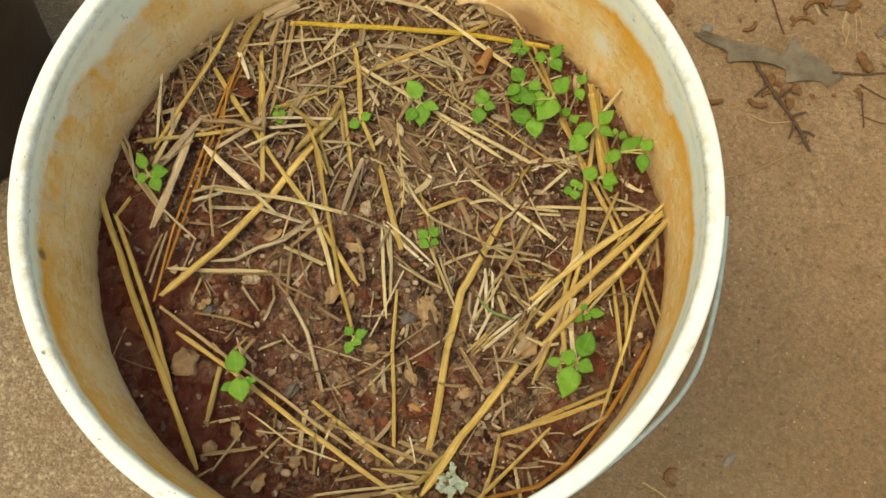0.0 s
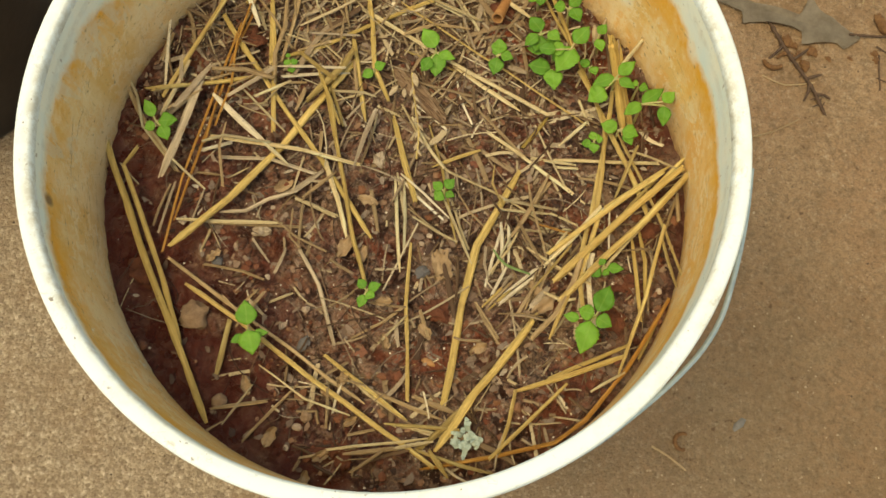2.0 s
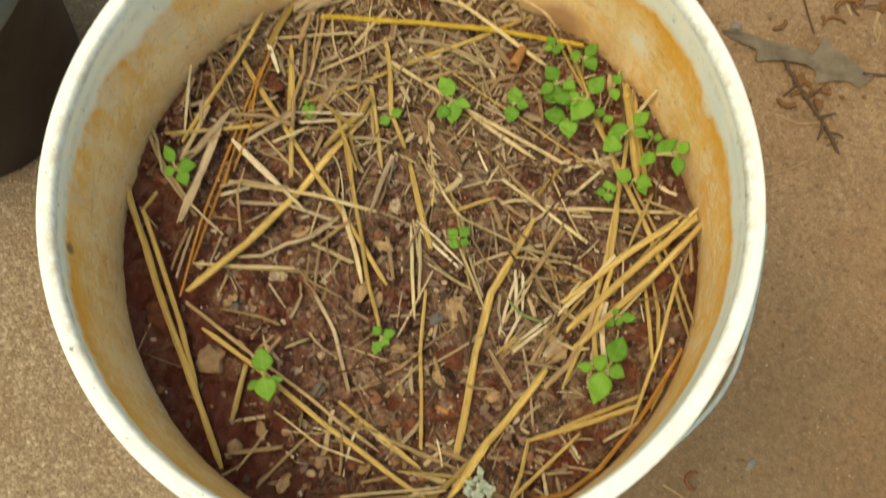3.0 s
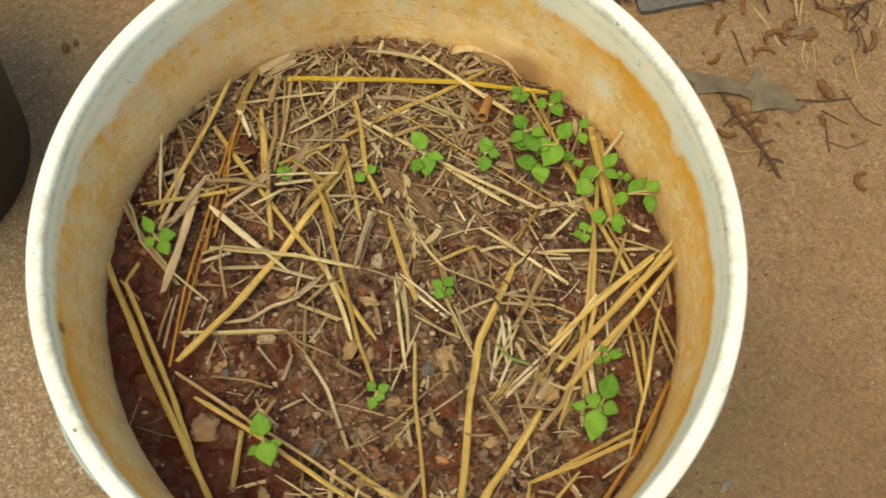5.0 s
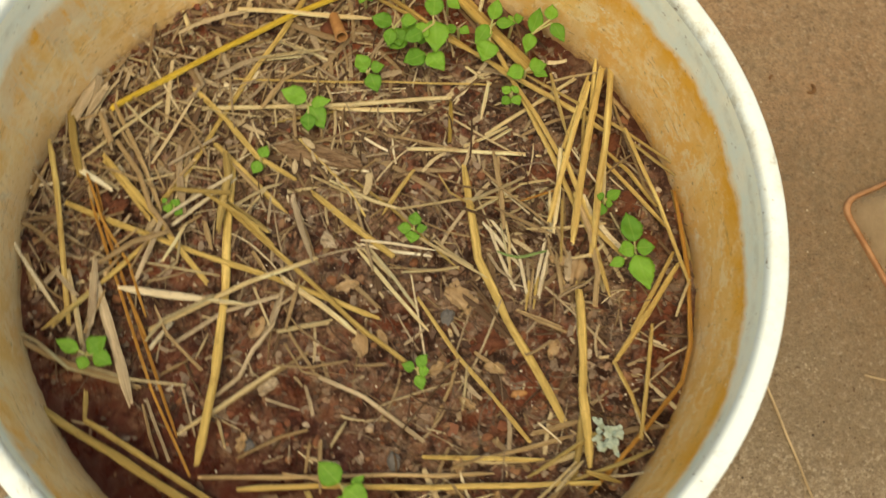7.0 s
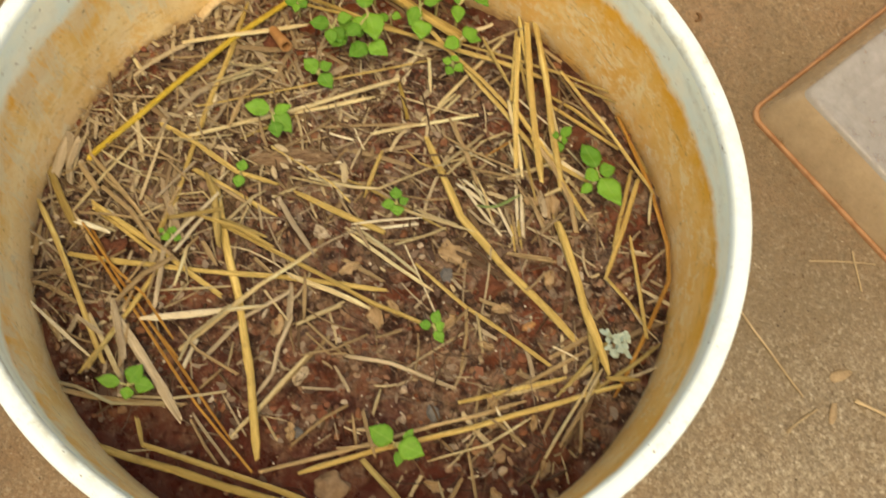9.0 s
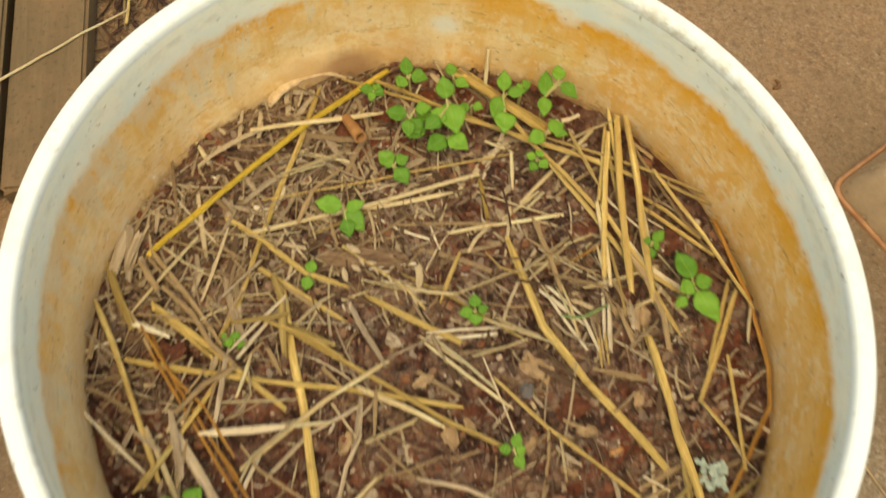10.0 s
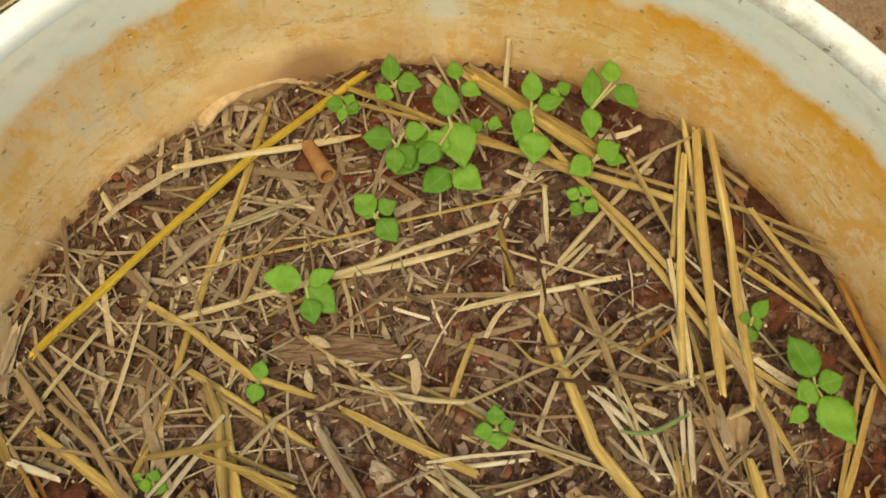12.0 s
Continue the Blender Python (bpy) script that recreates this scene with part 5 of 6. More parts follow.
SEEDLING_WORDS = (
    "young green seedling with several broad oval leaves growing in soil",
    "small green seedling with four oval leaves among straw",
    "tiny green seedling just sprouted between straw pieces",
)
seedling(19.7, 67.3, 11, (-0.2, 1.0, -6.2, 10.8, 8.4), (1.2, -0.1, 9.1, -3.6, 5.4), (0.5, -0.6, -0.4, -12.0, 8.8), (-2.4, -3.3, -7.0, -9.9, 6.4))
seedling(49.4, 65.3, 10, (0.6, 1.2, 1.3, 9.9, 7.2), (1.8, 0.4, 7.5, -1.9, 5.5), (-0.6, 0.7, -0.5, 4.2, 3.8), (0.1, -1.5, -2.0, -10.1, 7.2))
seedling(69.3, 94.6, 12, (0.3, 1.2, -3.0, 6.2, 5.3), (1.3, 1.1, 5.6, 1.9, 3.9), (1.2, 0.1, 0.8, -4.2, 4.9), (-0.7, 0.3, -4.8, -2.1, 3.5))
seedling(83.6, 86.9, 17, (0.9, 1.9, 7.2, 8.5, 5.6), (-1.5, 0.6, -7.1, 0.9, 6.3), (1.9, 0.7, 5.5, -6.5, 6.6))
seedling(97.8, 72.9, 16, (-0.0, 0.9, 4.0, 6.1, 4.9), (-0.3, -1.1, 1.5, -7.8, 5.2))
seedling(69.8, 74.2, 15, (0.8, 2.5, -4.4, 10.3, 7.6), (1.2, 0.3, -2.6, -8.1, 7.9), (-1.0, 0.0, -7.4, -5.9, 5.9), (4.0, 0.4, 9.2, -4.6, 5.9))
seedling(83.9, 64.5, 19, (1.8, 2.6, 9.0, 10.7, 7.9), (2.0, 1.3, -6.9, -11.1, 11.3), (-2.7, -0.5, -10.7, 0.6, 7.2), (-7.3, -1.7, -15.8, -0.0, 6.8))
seedling(75.6, 66.6, 11, (0.5, 1.2, -0.2, 8.6, 7.0), (0.6, 0.2, 6.4, -3.0, 6.4), (-3.0, 1.2, -12.0, 2.6, 6.0))
seedling(94.0, 59.0, 12, (-0.4, 0.6, -5.2, 3.6, 4.6), (0.6, -0.5, 2.2, -5.0, 4.6))
seedling(74.9, 56.5, 12, (-0.4, 0.5, -10.9, 2.5, 8.6), (0.4, -0.5, 1.2, -10.7, 8.6))
seedling(104.6, 49.8, 17, (1.6, 1.3, 9.5, 7.6, 6.2), (-0.2, 1.1, -10.6, -2.6, 6.9), (1.8, -0.7, 8.7, -5.9, 5.2), (-4.6, -5.1, -12.8, -11.2, 9.3))
seedling(116.0, 47.6, 13, (0.7, 0.6, 4.7, -1.2, 4.6), (-0.3, 0.7, -3.0, 0.6, 3.2))
seedling(116.1, 35.7, 20, (0.2, 0.4, 10.8, 8.0, 6.3), (-0.4, -0.1, -8.7, -6.1, 6.0), (9.6, 0.1, 15.4, 5.4, 5.8), (10.5, -1.0, 9.6, -10.8, 6.2))
seedling(106.0, 25.6, 13, (-0.9, 0.2, -8.0, 3.8, 7.3), (1.7, -0.0, 8.9, -3.2, 7.3), (2.9, -1.7, 5.7, -7.9, 4.8))
seedling(94.5, 20.7, 9, (0.2, 1.2, -0.8, 5.8, 4.2), (0.7, 0.6, 4.3, 1.1, 4.2), (-0.9, -0.3, -5.9, -0.6, 4.5), (-0.2, -1.2, -0.3, -6.1, 4.9))
seedling(24.1, -3.3, 8, (0.5, 0.9, 4.8, 5.0, 5.3), (-1.0, 0.7, -5.4, 4.9, 4.9), (0.6, -0.8, 4.9, -2.8, 3.9), (-0.8, -0.6, -4.5, -4.1, 5.9))
seedling(-10.7, 59.4, 8, (0.7, 0.2, 5.8, 2.9, 5.0), (-0.4, -0.3, -5.8, -2.9, 5.3))
seedling(-52.8, 65.7, 5, (0.4, -0.0, 2.9, -1.5, 2.6), (0.0, 0.5, -0.4, 3.0, 2.3), (-0.6, -0.1, -3.0, 0.1, 2.6), (-0.1, -0.6, -0.3, -3.7, 2.6))
seedling(96.4, -41.4, 10, (2.2, 0.6, 9.6, 0.0, 4.7), (0.3, 1.2, -1.4, 4.0, 3.7), (0.5, -0.6, 2.8, -2.8, 4.0), (-0.6, -0.4, -6.1, -3.2, 5.0))
seedling(91.0, -65.5, 14, (1.7, 2.2, 7.8, 14.4, 9.0), (0.9, -0.3, 7.4, -4.5, 6.8), (-0.4, 0.3, -7.2, 2.8, 7.1), (-1.7, -2.5, -7.0, -17.1, 10.0), (-6.8, -1.2, -13.8, 0.3, 4.5))
seedling(-111.6, 27.6, 13, (-1.4, 2.9, -6.1, 11.2, 5.4), (-0.4, -1.2, -5.1, -3.6, 5.4), (1.0, 0.6, 9.7, 1.3, 7.6), (2.4, -1.7, 6.0, -8.7, 6.5))
seedling(-61.0, -72.2, 18, (-0.3, 1.3, -1.9, 12.3, 9.0), (0.6, -1.3, 3.4, -12.1, 9.5), (2.7, -2.5, 9.2, -1.9, 3.5), (-1.2, -3.6, -7.0, -6.5, 4.0))
seedling(-10.5, -52.4, 10, (-0.8, 1.0, -3.8, 5.3, 4.4), (0.7, 0.8, 6.6, 2.7, 4.6), (0.0, -0.8, 3.7, -3.1, 5.1), (-1.0, -1.9, -3.3, -7.7, 4.6))
seedling(-51.6, 62.4, 7, (-0.6, 0.6, -3.5, 3.0, 3.9), (0.5, 0.6, 3.8, 1.9, 3.9), (0.1, -0.9, 1.4, -4.2, 3.9))


# ---------------------------------------------------------------- stones, clods and scraps on the soil
def bit(name, x, y, size, material, label, category, turn=0, sink=0.35, rough=0.25):
    sx, sy, sz = (s / 1000 for s in size)
    bm = lump(sx, sy, sz, rng.uniform(0, 50), rough)
    if name == "wood_chunk":
        bmesh.ops.subdivide_edges(bm, edges=bm.edges[:], cuts=1, use_grid_fill=True)
        for v in bm.verts:
            q = Vector((v.co.x * 90, v.co.y * 1300, v.co.z * 700))
            v.co += Vector((0.35 * sx * noise.noise(q * 0.9), 0, 0.22 * sz)) * noise.noise(q) + Vector((0, 0, 0.3 * sz * noise.noise(q * 0.5)))
    bmesh.ops.transform(bm, matrix=pose(x / 1000, y / 1000, soil_z(x / 1000, y / 1000) + sz * (1 - 2 * sink), rng.uniform(-8, 8), rng.uniform(-8, 8), turn), verts=bm.verts)
    return tagged(part(name, bm, material, smooth=name != "stone"), label, category)


bit("stone", -62.2, -20.8, (4.6, 2.2, 2.0), STONE, "small pale stone lying on the soil", "stone", 4, rough=0.6)
bit("stone", -7.1, 14.7, (2.7, 3.7, 2.6), STONE, "rounded cream pebble lying on the soil", "stone", 10, rough=0.6)
bit("stone", -21.8, -28.6, (2.2, 1.8, 1.4), STONE, "small pale stone beside a straw end", "stone")
bit("soil_clod", -90.1, -62.8, (6.6, 6.8, 3.4), CLOD, "rounded dry grey-brown soil clod", "soil clod", 20, 0.3, 0.4)
bit("soil_clod", -35.9, -108.7, (2.6, 2.8, 2.2), CLOD, "small round tan soil clod", "soil clod")
bit("soil_clod", -75.0, -102.0, (3.6, 3.0, 2.2), CLOD, "small grey-brown soil clod", "soil clod")
bit("stone", 13.9, -41.2, (3.4, 2.8, 1.6), SLATE, "dark grey flat stone chip", "stone", 30, rough=0.5)
bit("stone", -39.1, -75.6, (2.6, 4.0, 1.6), SLATE, "dark grey flat stone chip beside a fibre", "stone", -20)
bit("stone", -82.0, -36.0, (2.6, 3.2, 1.6), SLATE, "grey rounded stone chip", "stone", 30)
bit("wood_chip", 17.6, -84.0, (3.3, 1.7, 1.2), TUBE, "small orange-brown wood chip", "wood chip", -25)
bit("wood_chunk", 10.6, 50.1, (19.5, 5.2, 3.4), FIBROUS, "rotted grey-brown wood chunk lying flat on soil", "wood chunk", -50, 0.35, 0.2)
for x, y, s in ((101, -63, 6), (53, 92, 7), (-76, 80, 8), (-97, 64, 6), (64, -13, 5), (20, -60, 6), (-22, -124, 7), (107, -46, 5), (-116, -42, 7), (120, -20, 5)):
    bit("clay_lump", x, y, (s, s * 0.8, s * 0.36), REDCLAY, "reddish clay lump showing between straw", "clay lump", rng.uniform(0, 180), 0.62, 0.9)
for x, y, s, turn in ((23, -38, 7.5, 80), (-14, -33, 4.5, 70), (70, -57, 7, 40), (66, -50, 5, 120), (-20, -92, 4, 60), (40, -78, 4.5, 30), (23, -38, 7.5, -60), (-52, 1, 5.0, 20), (-22, -29, 6.0, 60), (-12, -6, 5.0, -20), (-83, -34, 4.0, 40), (16, -70, 4.5, -50), (-3, -56, 4.0, 0), (-63, -95, 4.5, 100), (-51, -118, 5.0, 60), (-28, -126, 4.2, 20), (-27, -99, 3.6, 140), (-35, -136, 4.0, 80), (-16, -111, 3.5, 30), (-2, -75, 4.0, 110)):
    bm = bmesh.new()
    bmesh.ops.create_grid(bm, x_segments=12, y_segments=8, size=1)
    for v in bm.verts:
        e = 1 - 0.75 * abs(v.co.x) ** 2.5 + 0.55 * noise.noise(Vector((v.co.x * 2.6, (v.co.y > 0) * 5, x + y)))
        v.co = Vector((v.co.x * s / 1000, v.co.y * s * 0.5 * e / 1000, 0.0022 * noise.noise(v.co * 1.4 + Vector((y, x, 0))) + 0.0014 * v.co.y ** 2))
    face = bmesh.ops.solidify(bm, geom=bm.faces[:], thickness=0.0003)
    bmesh.ops.transform(bm, matrix=pose(x / 1000, y / 1000, soil_z(x / 1000, y / 1000) + 0.0022, 4, -3, turn), verts=bm.verts)
    tagged(part("leaf_scrap", bm, DRYLEAF), "curled tan dead leaf scrap on soil", "leaf scrap")

# hollow brown stem piece
bm = bmesh.new()
a, b = Vector((0.0545, 0.0985, 0.2745)), Vector((0.0495, 0.0850, 0.2815))
tube(bm, [a, a.lerp(b, 0.35), a.lerp(b, 0.7), b], [0.0023, 0.0025, 0.0027, 0.0029], 14, 1.0, True)
tagged(part("hollow_stem", bm, TUBE), "short hollow orange-brown stem piece on soil", "stem")

# thin stick that leans on the inside wall
bm = bmesh.new()
a, b = Vector((0.1090, 0.0625, 0.271)), Vector((0.1185, 0.0700, 0.287))
tube(bm, [a, a.lerp(b, 0.5), b], [0.0010, 0.0010, 0.0009], 7)
tagged(part("straw", bm, STRAW["pale"]), "short pale straw leaning on the bucket wall", "straw", "straw mulch")

# green grass blade
bm = bmesh.new()
path = smooth_path([(0.0470, -0.0313, 0.276), (0.0522, -0.0384, 0.2765), (0.0637, -0.0436, 0.2775)], 0.003)
tube(bm, path, [0.0003 + 0.0004 * math.sin(math.pi * (i + 0.5) / len(path)) for i in range(len(path))], 6, 0.3)
tagged(part("grass_sprig", bm, SPRIG), "thin dull green grass blade on straw", "grass blade")

# dry grass seed head with husks along its stalk
head = tagged(empty("grass_stalk", 0.0110, 0.0143, 0.274), "dry pale grass stalk with empty husks lying on soil", "grass")
stalk = smooth_path([(0.0082, 0.0575, 0.2775), (0.0086, 0.0500, 0.2790), (0.0105, 0.0360, 0.2790), (0.0118, 0.0250, 0.2785), (0.0108, 0.0130, 0.2770)], 0.003)
bm = bmesh.new()
tube(bm, stalk, [0.0005 + 0.0002 * (i % 3 == 0) for i in range(len(stalk))], 7)
part("stalk", bm, STRAW["straw"], head)


def husk(x, y, z, turn, tilt, length, width):
    bm = lump(length, width, width * 0.45, x * 900, 0.12)
    for v in bm.verts:
        v.co.y *= 1.15 - 0.5 * (v.co.x / length) ** 2
        v.co.z += 0.12 * length * (v.co.x / length) ** 2
    bmesh.ops.transform(bm, matrix=pose(x, y, z, 0, tilt, turn), verts=bm.verts)
    part("husk", bm, HUSK, head, "pale pointed empty husk")


husk(0.0098, 0.0530, 0.2795, -75, 5, 0.0037, 0.0013)
husk(-0.0008, 0.0480, 0.2780, 55, 8, 0.0036, 0.0012)
husk(0.0045, 0.0465, 0.2785, -85, -6, 0.0026, 0.0010)
for i, p in enumerate(stalk[3:-1]):
    husk(p.x + (0.0009 if i % 2 else -0.0009), p.y, p.z + 0.0004, -82 + (26 if i % 2 else -26), rng.uniform(-8, 8), rng.uniform(0.0020, 0.0032), rng.uniform(0.0004, 0.0006))

# lichen tuft: a low rosette of frilled lobes
bm = bmesh.new()
for k in range(24):
    a = k * 2.4 + rng.uniform(-0.6, 0.6)
    r0, r1 = rng.uniform(0.0, 0.003), rng.uniform(0.002, 0.0062)
    c, s = math.cos(a), math.sin(a)
    o = Vector((rng.uniform(-0.0022, 0.0022), rng.uniform(-0.0036, 0.0036), 0))
    p = [o + Vector((c * r0, s * r0, 0.0005)), o + Vector((c * r1 * 0.5, s * r1 * 0.5, rng.uniform(0.001, 0.0035))), o + Vector((c * r1, s * r1, rng.uniform(0.0005, 0.004)))]
    tube(bm, p, [0.0008, 0.0014, 0.0011], 5, 0.25)
    for q in (-0.8, 0.1, 0.7):
        e = p[2] + Vector((math.cos(a + q), math.sin(a + q), rng.uniform(-0.2, 0.5))) * rng.uniform(0.0006, 0.0022)
        tube(bm, [p[2], p[2].lerp(e, 0.5), e], [0.0009, 0.0009, 0.0005], 5, 0.3)
bmesh.ops.transform(bm, matrix=pose(0.0345, -0.1190, soil_z(0, -0.119) + 0.002), verts=bm.verts)
tagged(part("lichen_tuft", bm, LICHEN), "frilly pale grey-green lichen tuft on soil", "lichen")

# mud that has dried in a fillet between soil and wall, with a lifted ridge
bm = bmesh.new()
rows = []
for k in range(61):
    t = k / 60
    a = radians(8 + 112 * t)
    swell = math.sin(math.pi * t) ** 0.6 * (1 + 0.35 * noise.noise(Vector((k * 0.22, 4, 0))))
    ridge = math.exp(-((math.degrees(a) - 64) / 6.5) ** 2)
    row = []
    for z, d in ((0.318, -0.0014), (0.306, -0.0006), (0.296, 0.0001), (0.286, 0.0006), (0.279, 0.0014), (0.270, 0.0036), (0.262, 0.0050), (0.262, -0.0015)):
        r = inner_r(z) - (d * swell if d > 0 else d)
        if 0.268 < z < 0.285:
            r -= 0.0022 * ridge * (1.0 if z < 0.28 else 0.3)
        row.append(bm.verts.new((r * oval(a) * math.cos(a), r * oval(a) * math.sin(a), z + (0.0015 * ridge if 0.268 < z < 0.28 else 0))))
    rows.append(row)
for p, q in zip(rows, rows[1:]):
    for i in range(8):
        j = (i + 1) % 8
        bm.faces.new((p[i], q[i], q[j], p[j]))
bm.faces.new(rows[0])
bm.faces.new(rows[-1])
bmesh.ops.recalc_face_normals(bm, faces=bm.faces)
part("mud_crust", bm, WALL, bucket, "tan dried mud crust")

# rolled lip where the dried crust has lifted from the wall
bm = bmesh.new()
lip = []
for az, inset, z in ((74.0, 0.0052, 0.2690), (71.8, 0.0040, 0.2730), (69.0, 0.0026, 0.2752), (66.0, 0.0020, 0.2764), (63.0, 0.0022, 0.2758), (60.5, 0.0030, 0.2738), (58.0, 0.0044, 0.2690)):
    a = radians(az)
    r = (inner_r(z) - inset) * oval(a)
    lip.append((r * math.cos(a), r * math.sin(a), z))
lip = smooth_path(lip, 0.0016)
tube(bm, lip, [0.0031 * (0.45 + 0.6 * math.sin(math.pi * min(1, (i + 2) / len(lip))) ** 0.6) * (1 + 0.25 * noise.noise(Vector((i * 0.5, 2, 0)))) for i in range(len(lip))], 12, 0.55)
part("mud_lip", bm, MUD, bucket, "pale tan lifted lip of dried mud")

# ---------------------------------------------------------------- on the ground round the bucket
# everything from here on is built on z = 0 and set down on the slab at the end
IN_BUCKET = set(scene.objects)
C = (-0.360, 0.203)
pot = tagged(empty("flower_pot", *C, 0), "black plastic flower pot with dusty grey-blue rim", "flower pot")
part("body", lathe([(0.001, 0.003), (0.082, 0.003), (0.110, 0.185), (0.113, 0.185), (0.086, 0.004), (0.083, 0.0), (0.001, 0.0)], 72, centre=C), BLACK, pot)
part("rim", lathe([(0.109, 0.180), (0.110, 0.199), (0.1115, 0.202), (0.1175, 0.203), (0.1195, 0.201), (0.1190, 0.178), (0.1165, 0.175), (0.113, 0.176)], 72, centre=C, close=True), POT_RIM, pot, "grey-blue pot rim")
part("potting_mix", lathe([(0.001, 0.166), (0.05, 0.168), (0.1085, 0.165), (0.095, 0.08), (0.001, 0.08)], 40, centre=C), BARK, pot)


TU, TV = Vector((0.976, -0.217, 0)), Vector((-0.217, -0.976, 0))
T0 = Vector((0.3318, -0.1025, 0))


def rounded(inset, z, lu=0.30, lv=0.20, r=0.012):
    """A rounded rectangle of the tray, inset from its outer edge."""
    out = []
    r = max(0.004, r - inset * 0.3)
    for cx, cy, a0 in ((lu - inset - r, lv - inset - r, 0), (inset + r, lv - inset - r, 90), (inset + r, inset + r, 180), (lu - inset - r, inset + r, 270)):
        for k in range(6):
            a = radians(a0 + 18 * k)
            out.append(T0 + TU * (cx + r * math.cos(a)) + TV * (cy + r * math.sin(a)) + Vector((0, 0, z)))
    return out


def skin(loops, cap=False, closed=False):
    bm = bmesh.new()
    rings = [[bm.verts.new(p) for p in loop] for loop in loops]
    pairs = list(zip(rings, rings[1:])) + ([(rings[-1], rings[0])] if closed else [])
    for a, b in pairs:
        for k in range(len(a)):
            j = (k + 1) % len(a)
            bm.faces.new((a[k], a[j], b[j], b[k]))
    if cap:
        bm.faces.new(rings[-1])
    bmesh.ops.recalc_face_normals(bm, faces=bm.faces)
    return bm


tray = tagged(empty("plastic_tray", *T0), "clear plastic box turned upside down with dusty orange rim", "tray")
part("rim", skin([rounded(0.0, 0.0), rounded(0.0, 0.003), rounded(0.0008, 0.0038), rounded(0.0024, 0.0038), rounded(0.0032, 0.003), rounded(0.0032, 0.0)], closed=True), TRAYRIM, tray, "dusty orange-brown tray rim")
part("side_wall", skin([rounded(0.0034, 0.0015), rounded(0.005, 0.010), rounded(0.0150, 0.036), rounded(0.0185, 0.0405)]), CLEAR, tray, "clear scuffed plastic wall")
part("panel", skin([rounded(0.0185, 0.0405), rounded(0.0196, 0.0430), rounded(0.0215, 0.0440), rounded(0.0240, 0.0436), rounded(0.0420, 0.0380), rounded(0.0434, 0.0392), rounded(0.0455, 0.0388)], cap=True), FROSTED, tray, "greyish frosted flat panel with a raised edge")

# weathered board behind the bucket
BU, BV = Vector((0.710, 0.704, 0)), Vector((-0.704, 0.710, 0))
BOARD = Vector((-0.0248, 0.2766, 0))


def board(shift, width, label):
    bm = bmesh.new()
    bmesh.ops.create_cube(bm, size=1)
    bmesh.ops.subdivide_edges(bm, edges=bm.edges[:], cuts=5, use_grid_fill=True)
    for v in bm.verts:
        w = v.co.copy()
        p = BOARD + BU * ((w.x + 0.5) * 0.42 + shift * 0.02) + BV * (shift + (w.y + 0.5) * width) + Vector((0, 0, (w.z + 0.5) * 0.025))
        v.co = p + (BU + BV) * 0.0014 * noise.noise(p * 40) + Vector((0, 0, 0.0008 * noise.noise(p * 25) * (w.z > 0)))
    bmesh.ops.bevel(bm, geom=[e for e in bm.edges if e.calc_face_angle(0) > 1.0], offset=0.0025, segments=2, affect="EDGES")
    tagged(part("wooden_board", bm, WOOD, smooth=False), label, "board", "boards on the ground")


board(0.0, 0.052, "weathered dark brown wooden board lying on concrete")
board(0.057, 0.060, "weathered dark brown board lying beside another board")


def stick(radius, label, category, material, *points, name="straw", group="", flat=0.9):
    """A stalk or twig lying on the ground, in millimetres; a third number in a point lifts it."""
    pts = [(p[0] / 1000, p[1] / 1000, radius / 1000 * flat + (p[2] / 1000 if len(p) > 2 else 0)) for p in points]
    path = smooth_path(pts, 0.008)
    s = rng.uniform(0, 50)
    for i, p in enumerate(path):
        p += Vector((noise.noise(Vector((i * 0.4, s, 0))), noise.noise(Vector((i * 0.4, s, 5))), 0)) * 0.0008
    bm = bmesh.new()
    n = len(path)
    tube(bm, path, [radius / 1000 * (1 - 0.35 * i / n) for i in range(n)], 7, flat)
    return tagged(part(name, bm, material), label, category, group)


for r, pts in ((0.9, ((284.7, 281.1), (287.1, 265.8), (291.2, 249.6))), (1.0, ((321.0, 280.5), (323.0, 270.3), (326.8, 265.1))), (0.8, ((343.6, 205.6), (353.4, 198.2), (362.4, 191.9))), (0.8, ((344.9, 198.3), (343.5, 184.0), (342.6, 169.9))), (0.5, ((341.3, 179.5), (357.9, 172.2), (375.3, 177.4))), (0.6, ((388.8, 189.7), (375.2, 198.0), (363.8, 223.3)))):
    stick(r, "thin dark dry stalk lying on the ground", "twig", TWIG, *pts, name="twig", group="thin twigs on the ground")
for r, pts in ((1.3, ((305.7, 303), (313.8, 286), (321, 266))), (0.7, ((342.8, 293.3, 1), (340.2, 281.0), (342.2, 272.4), (340.0, 262.0), (342.3, 254.4), (337.6, 241.7))), (0.6, ((348.6, 295.8, 1), (346.0, 283.0), (348.6, 269.7), (348.4, 256.8), (345.7, 241.6))), (0.5, ((344.1, 277.6), (339.1, 262.1), (335.0, 249.4))), (0.5, ((346.7, 272.3), (351.6, 264.5), (351.7, 254.2))), (0.5, ((343.0, 268.0), (337.0, 258.0), (338.5, 246.0))), (1.5, ((340.4, 318, 3), (340.0, 303, 3), (339.3, 289, 1))), (1.1, ((352, 322, 3), (345, 304, 2), (341, 286)))):
    stick(r, "pale olive dry grass blade lying on clay dust", "grass blade", DRYGRASS, *pts, name="dry_grass", group="dry grass on the ground", flat=0.35)
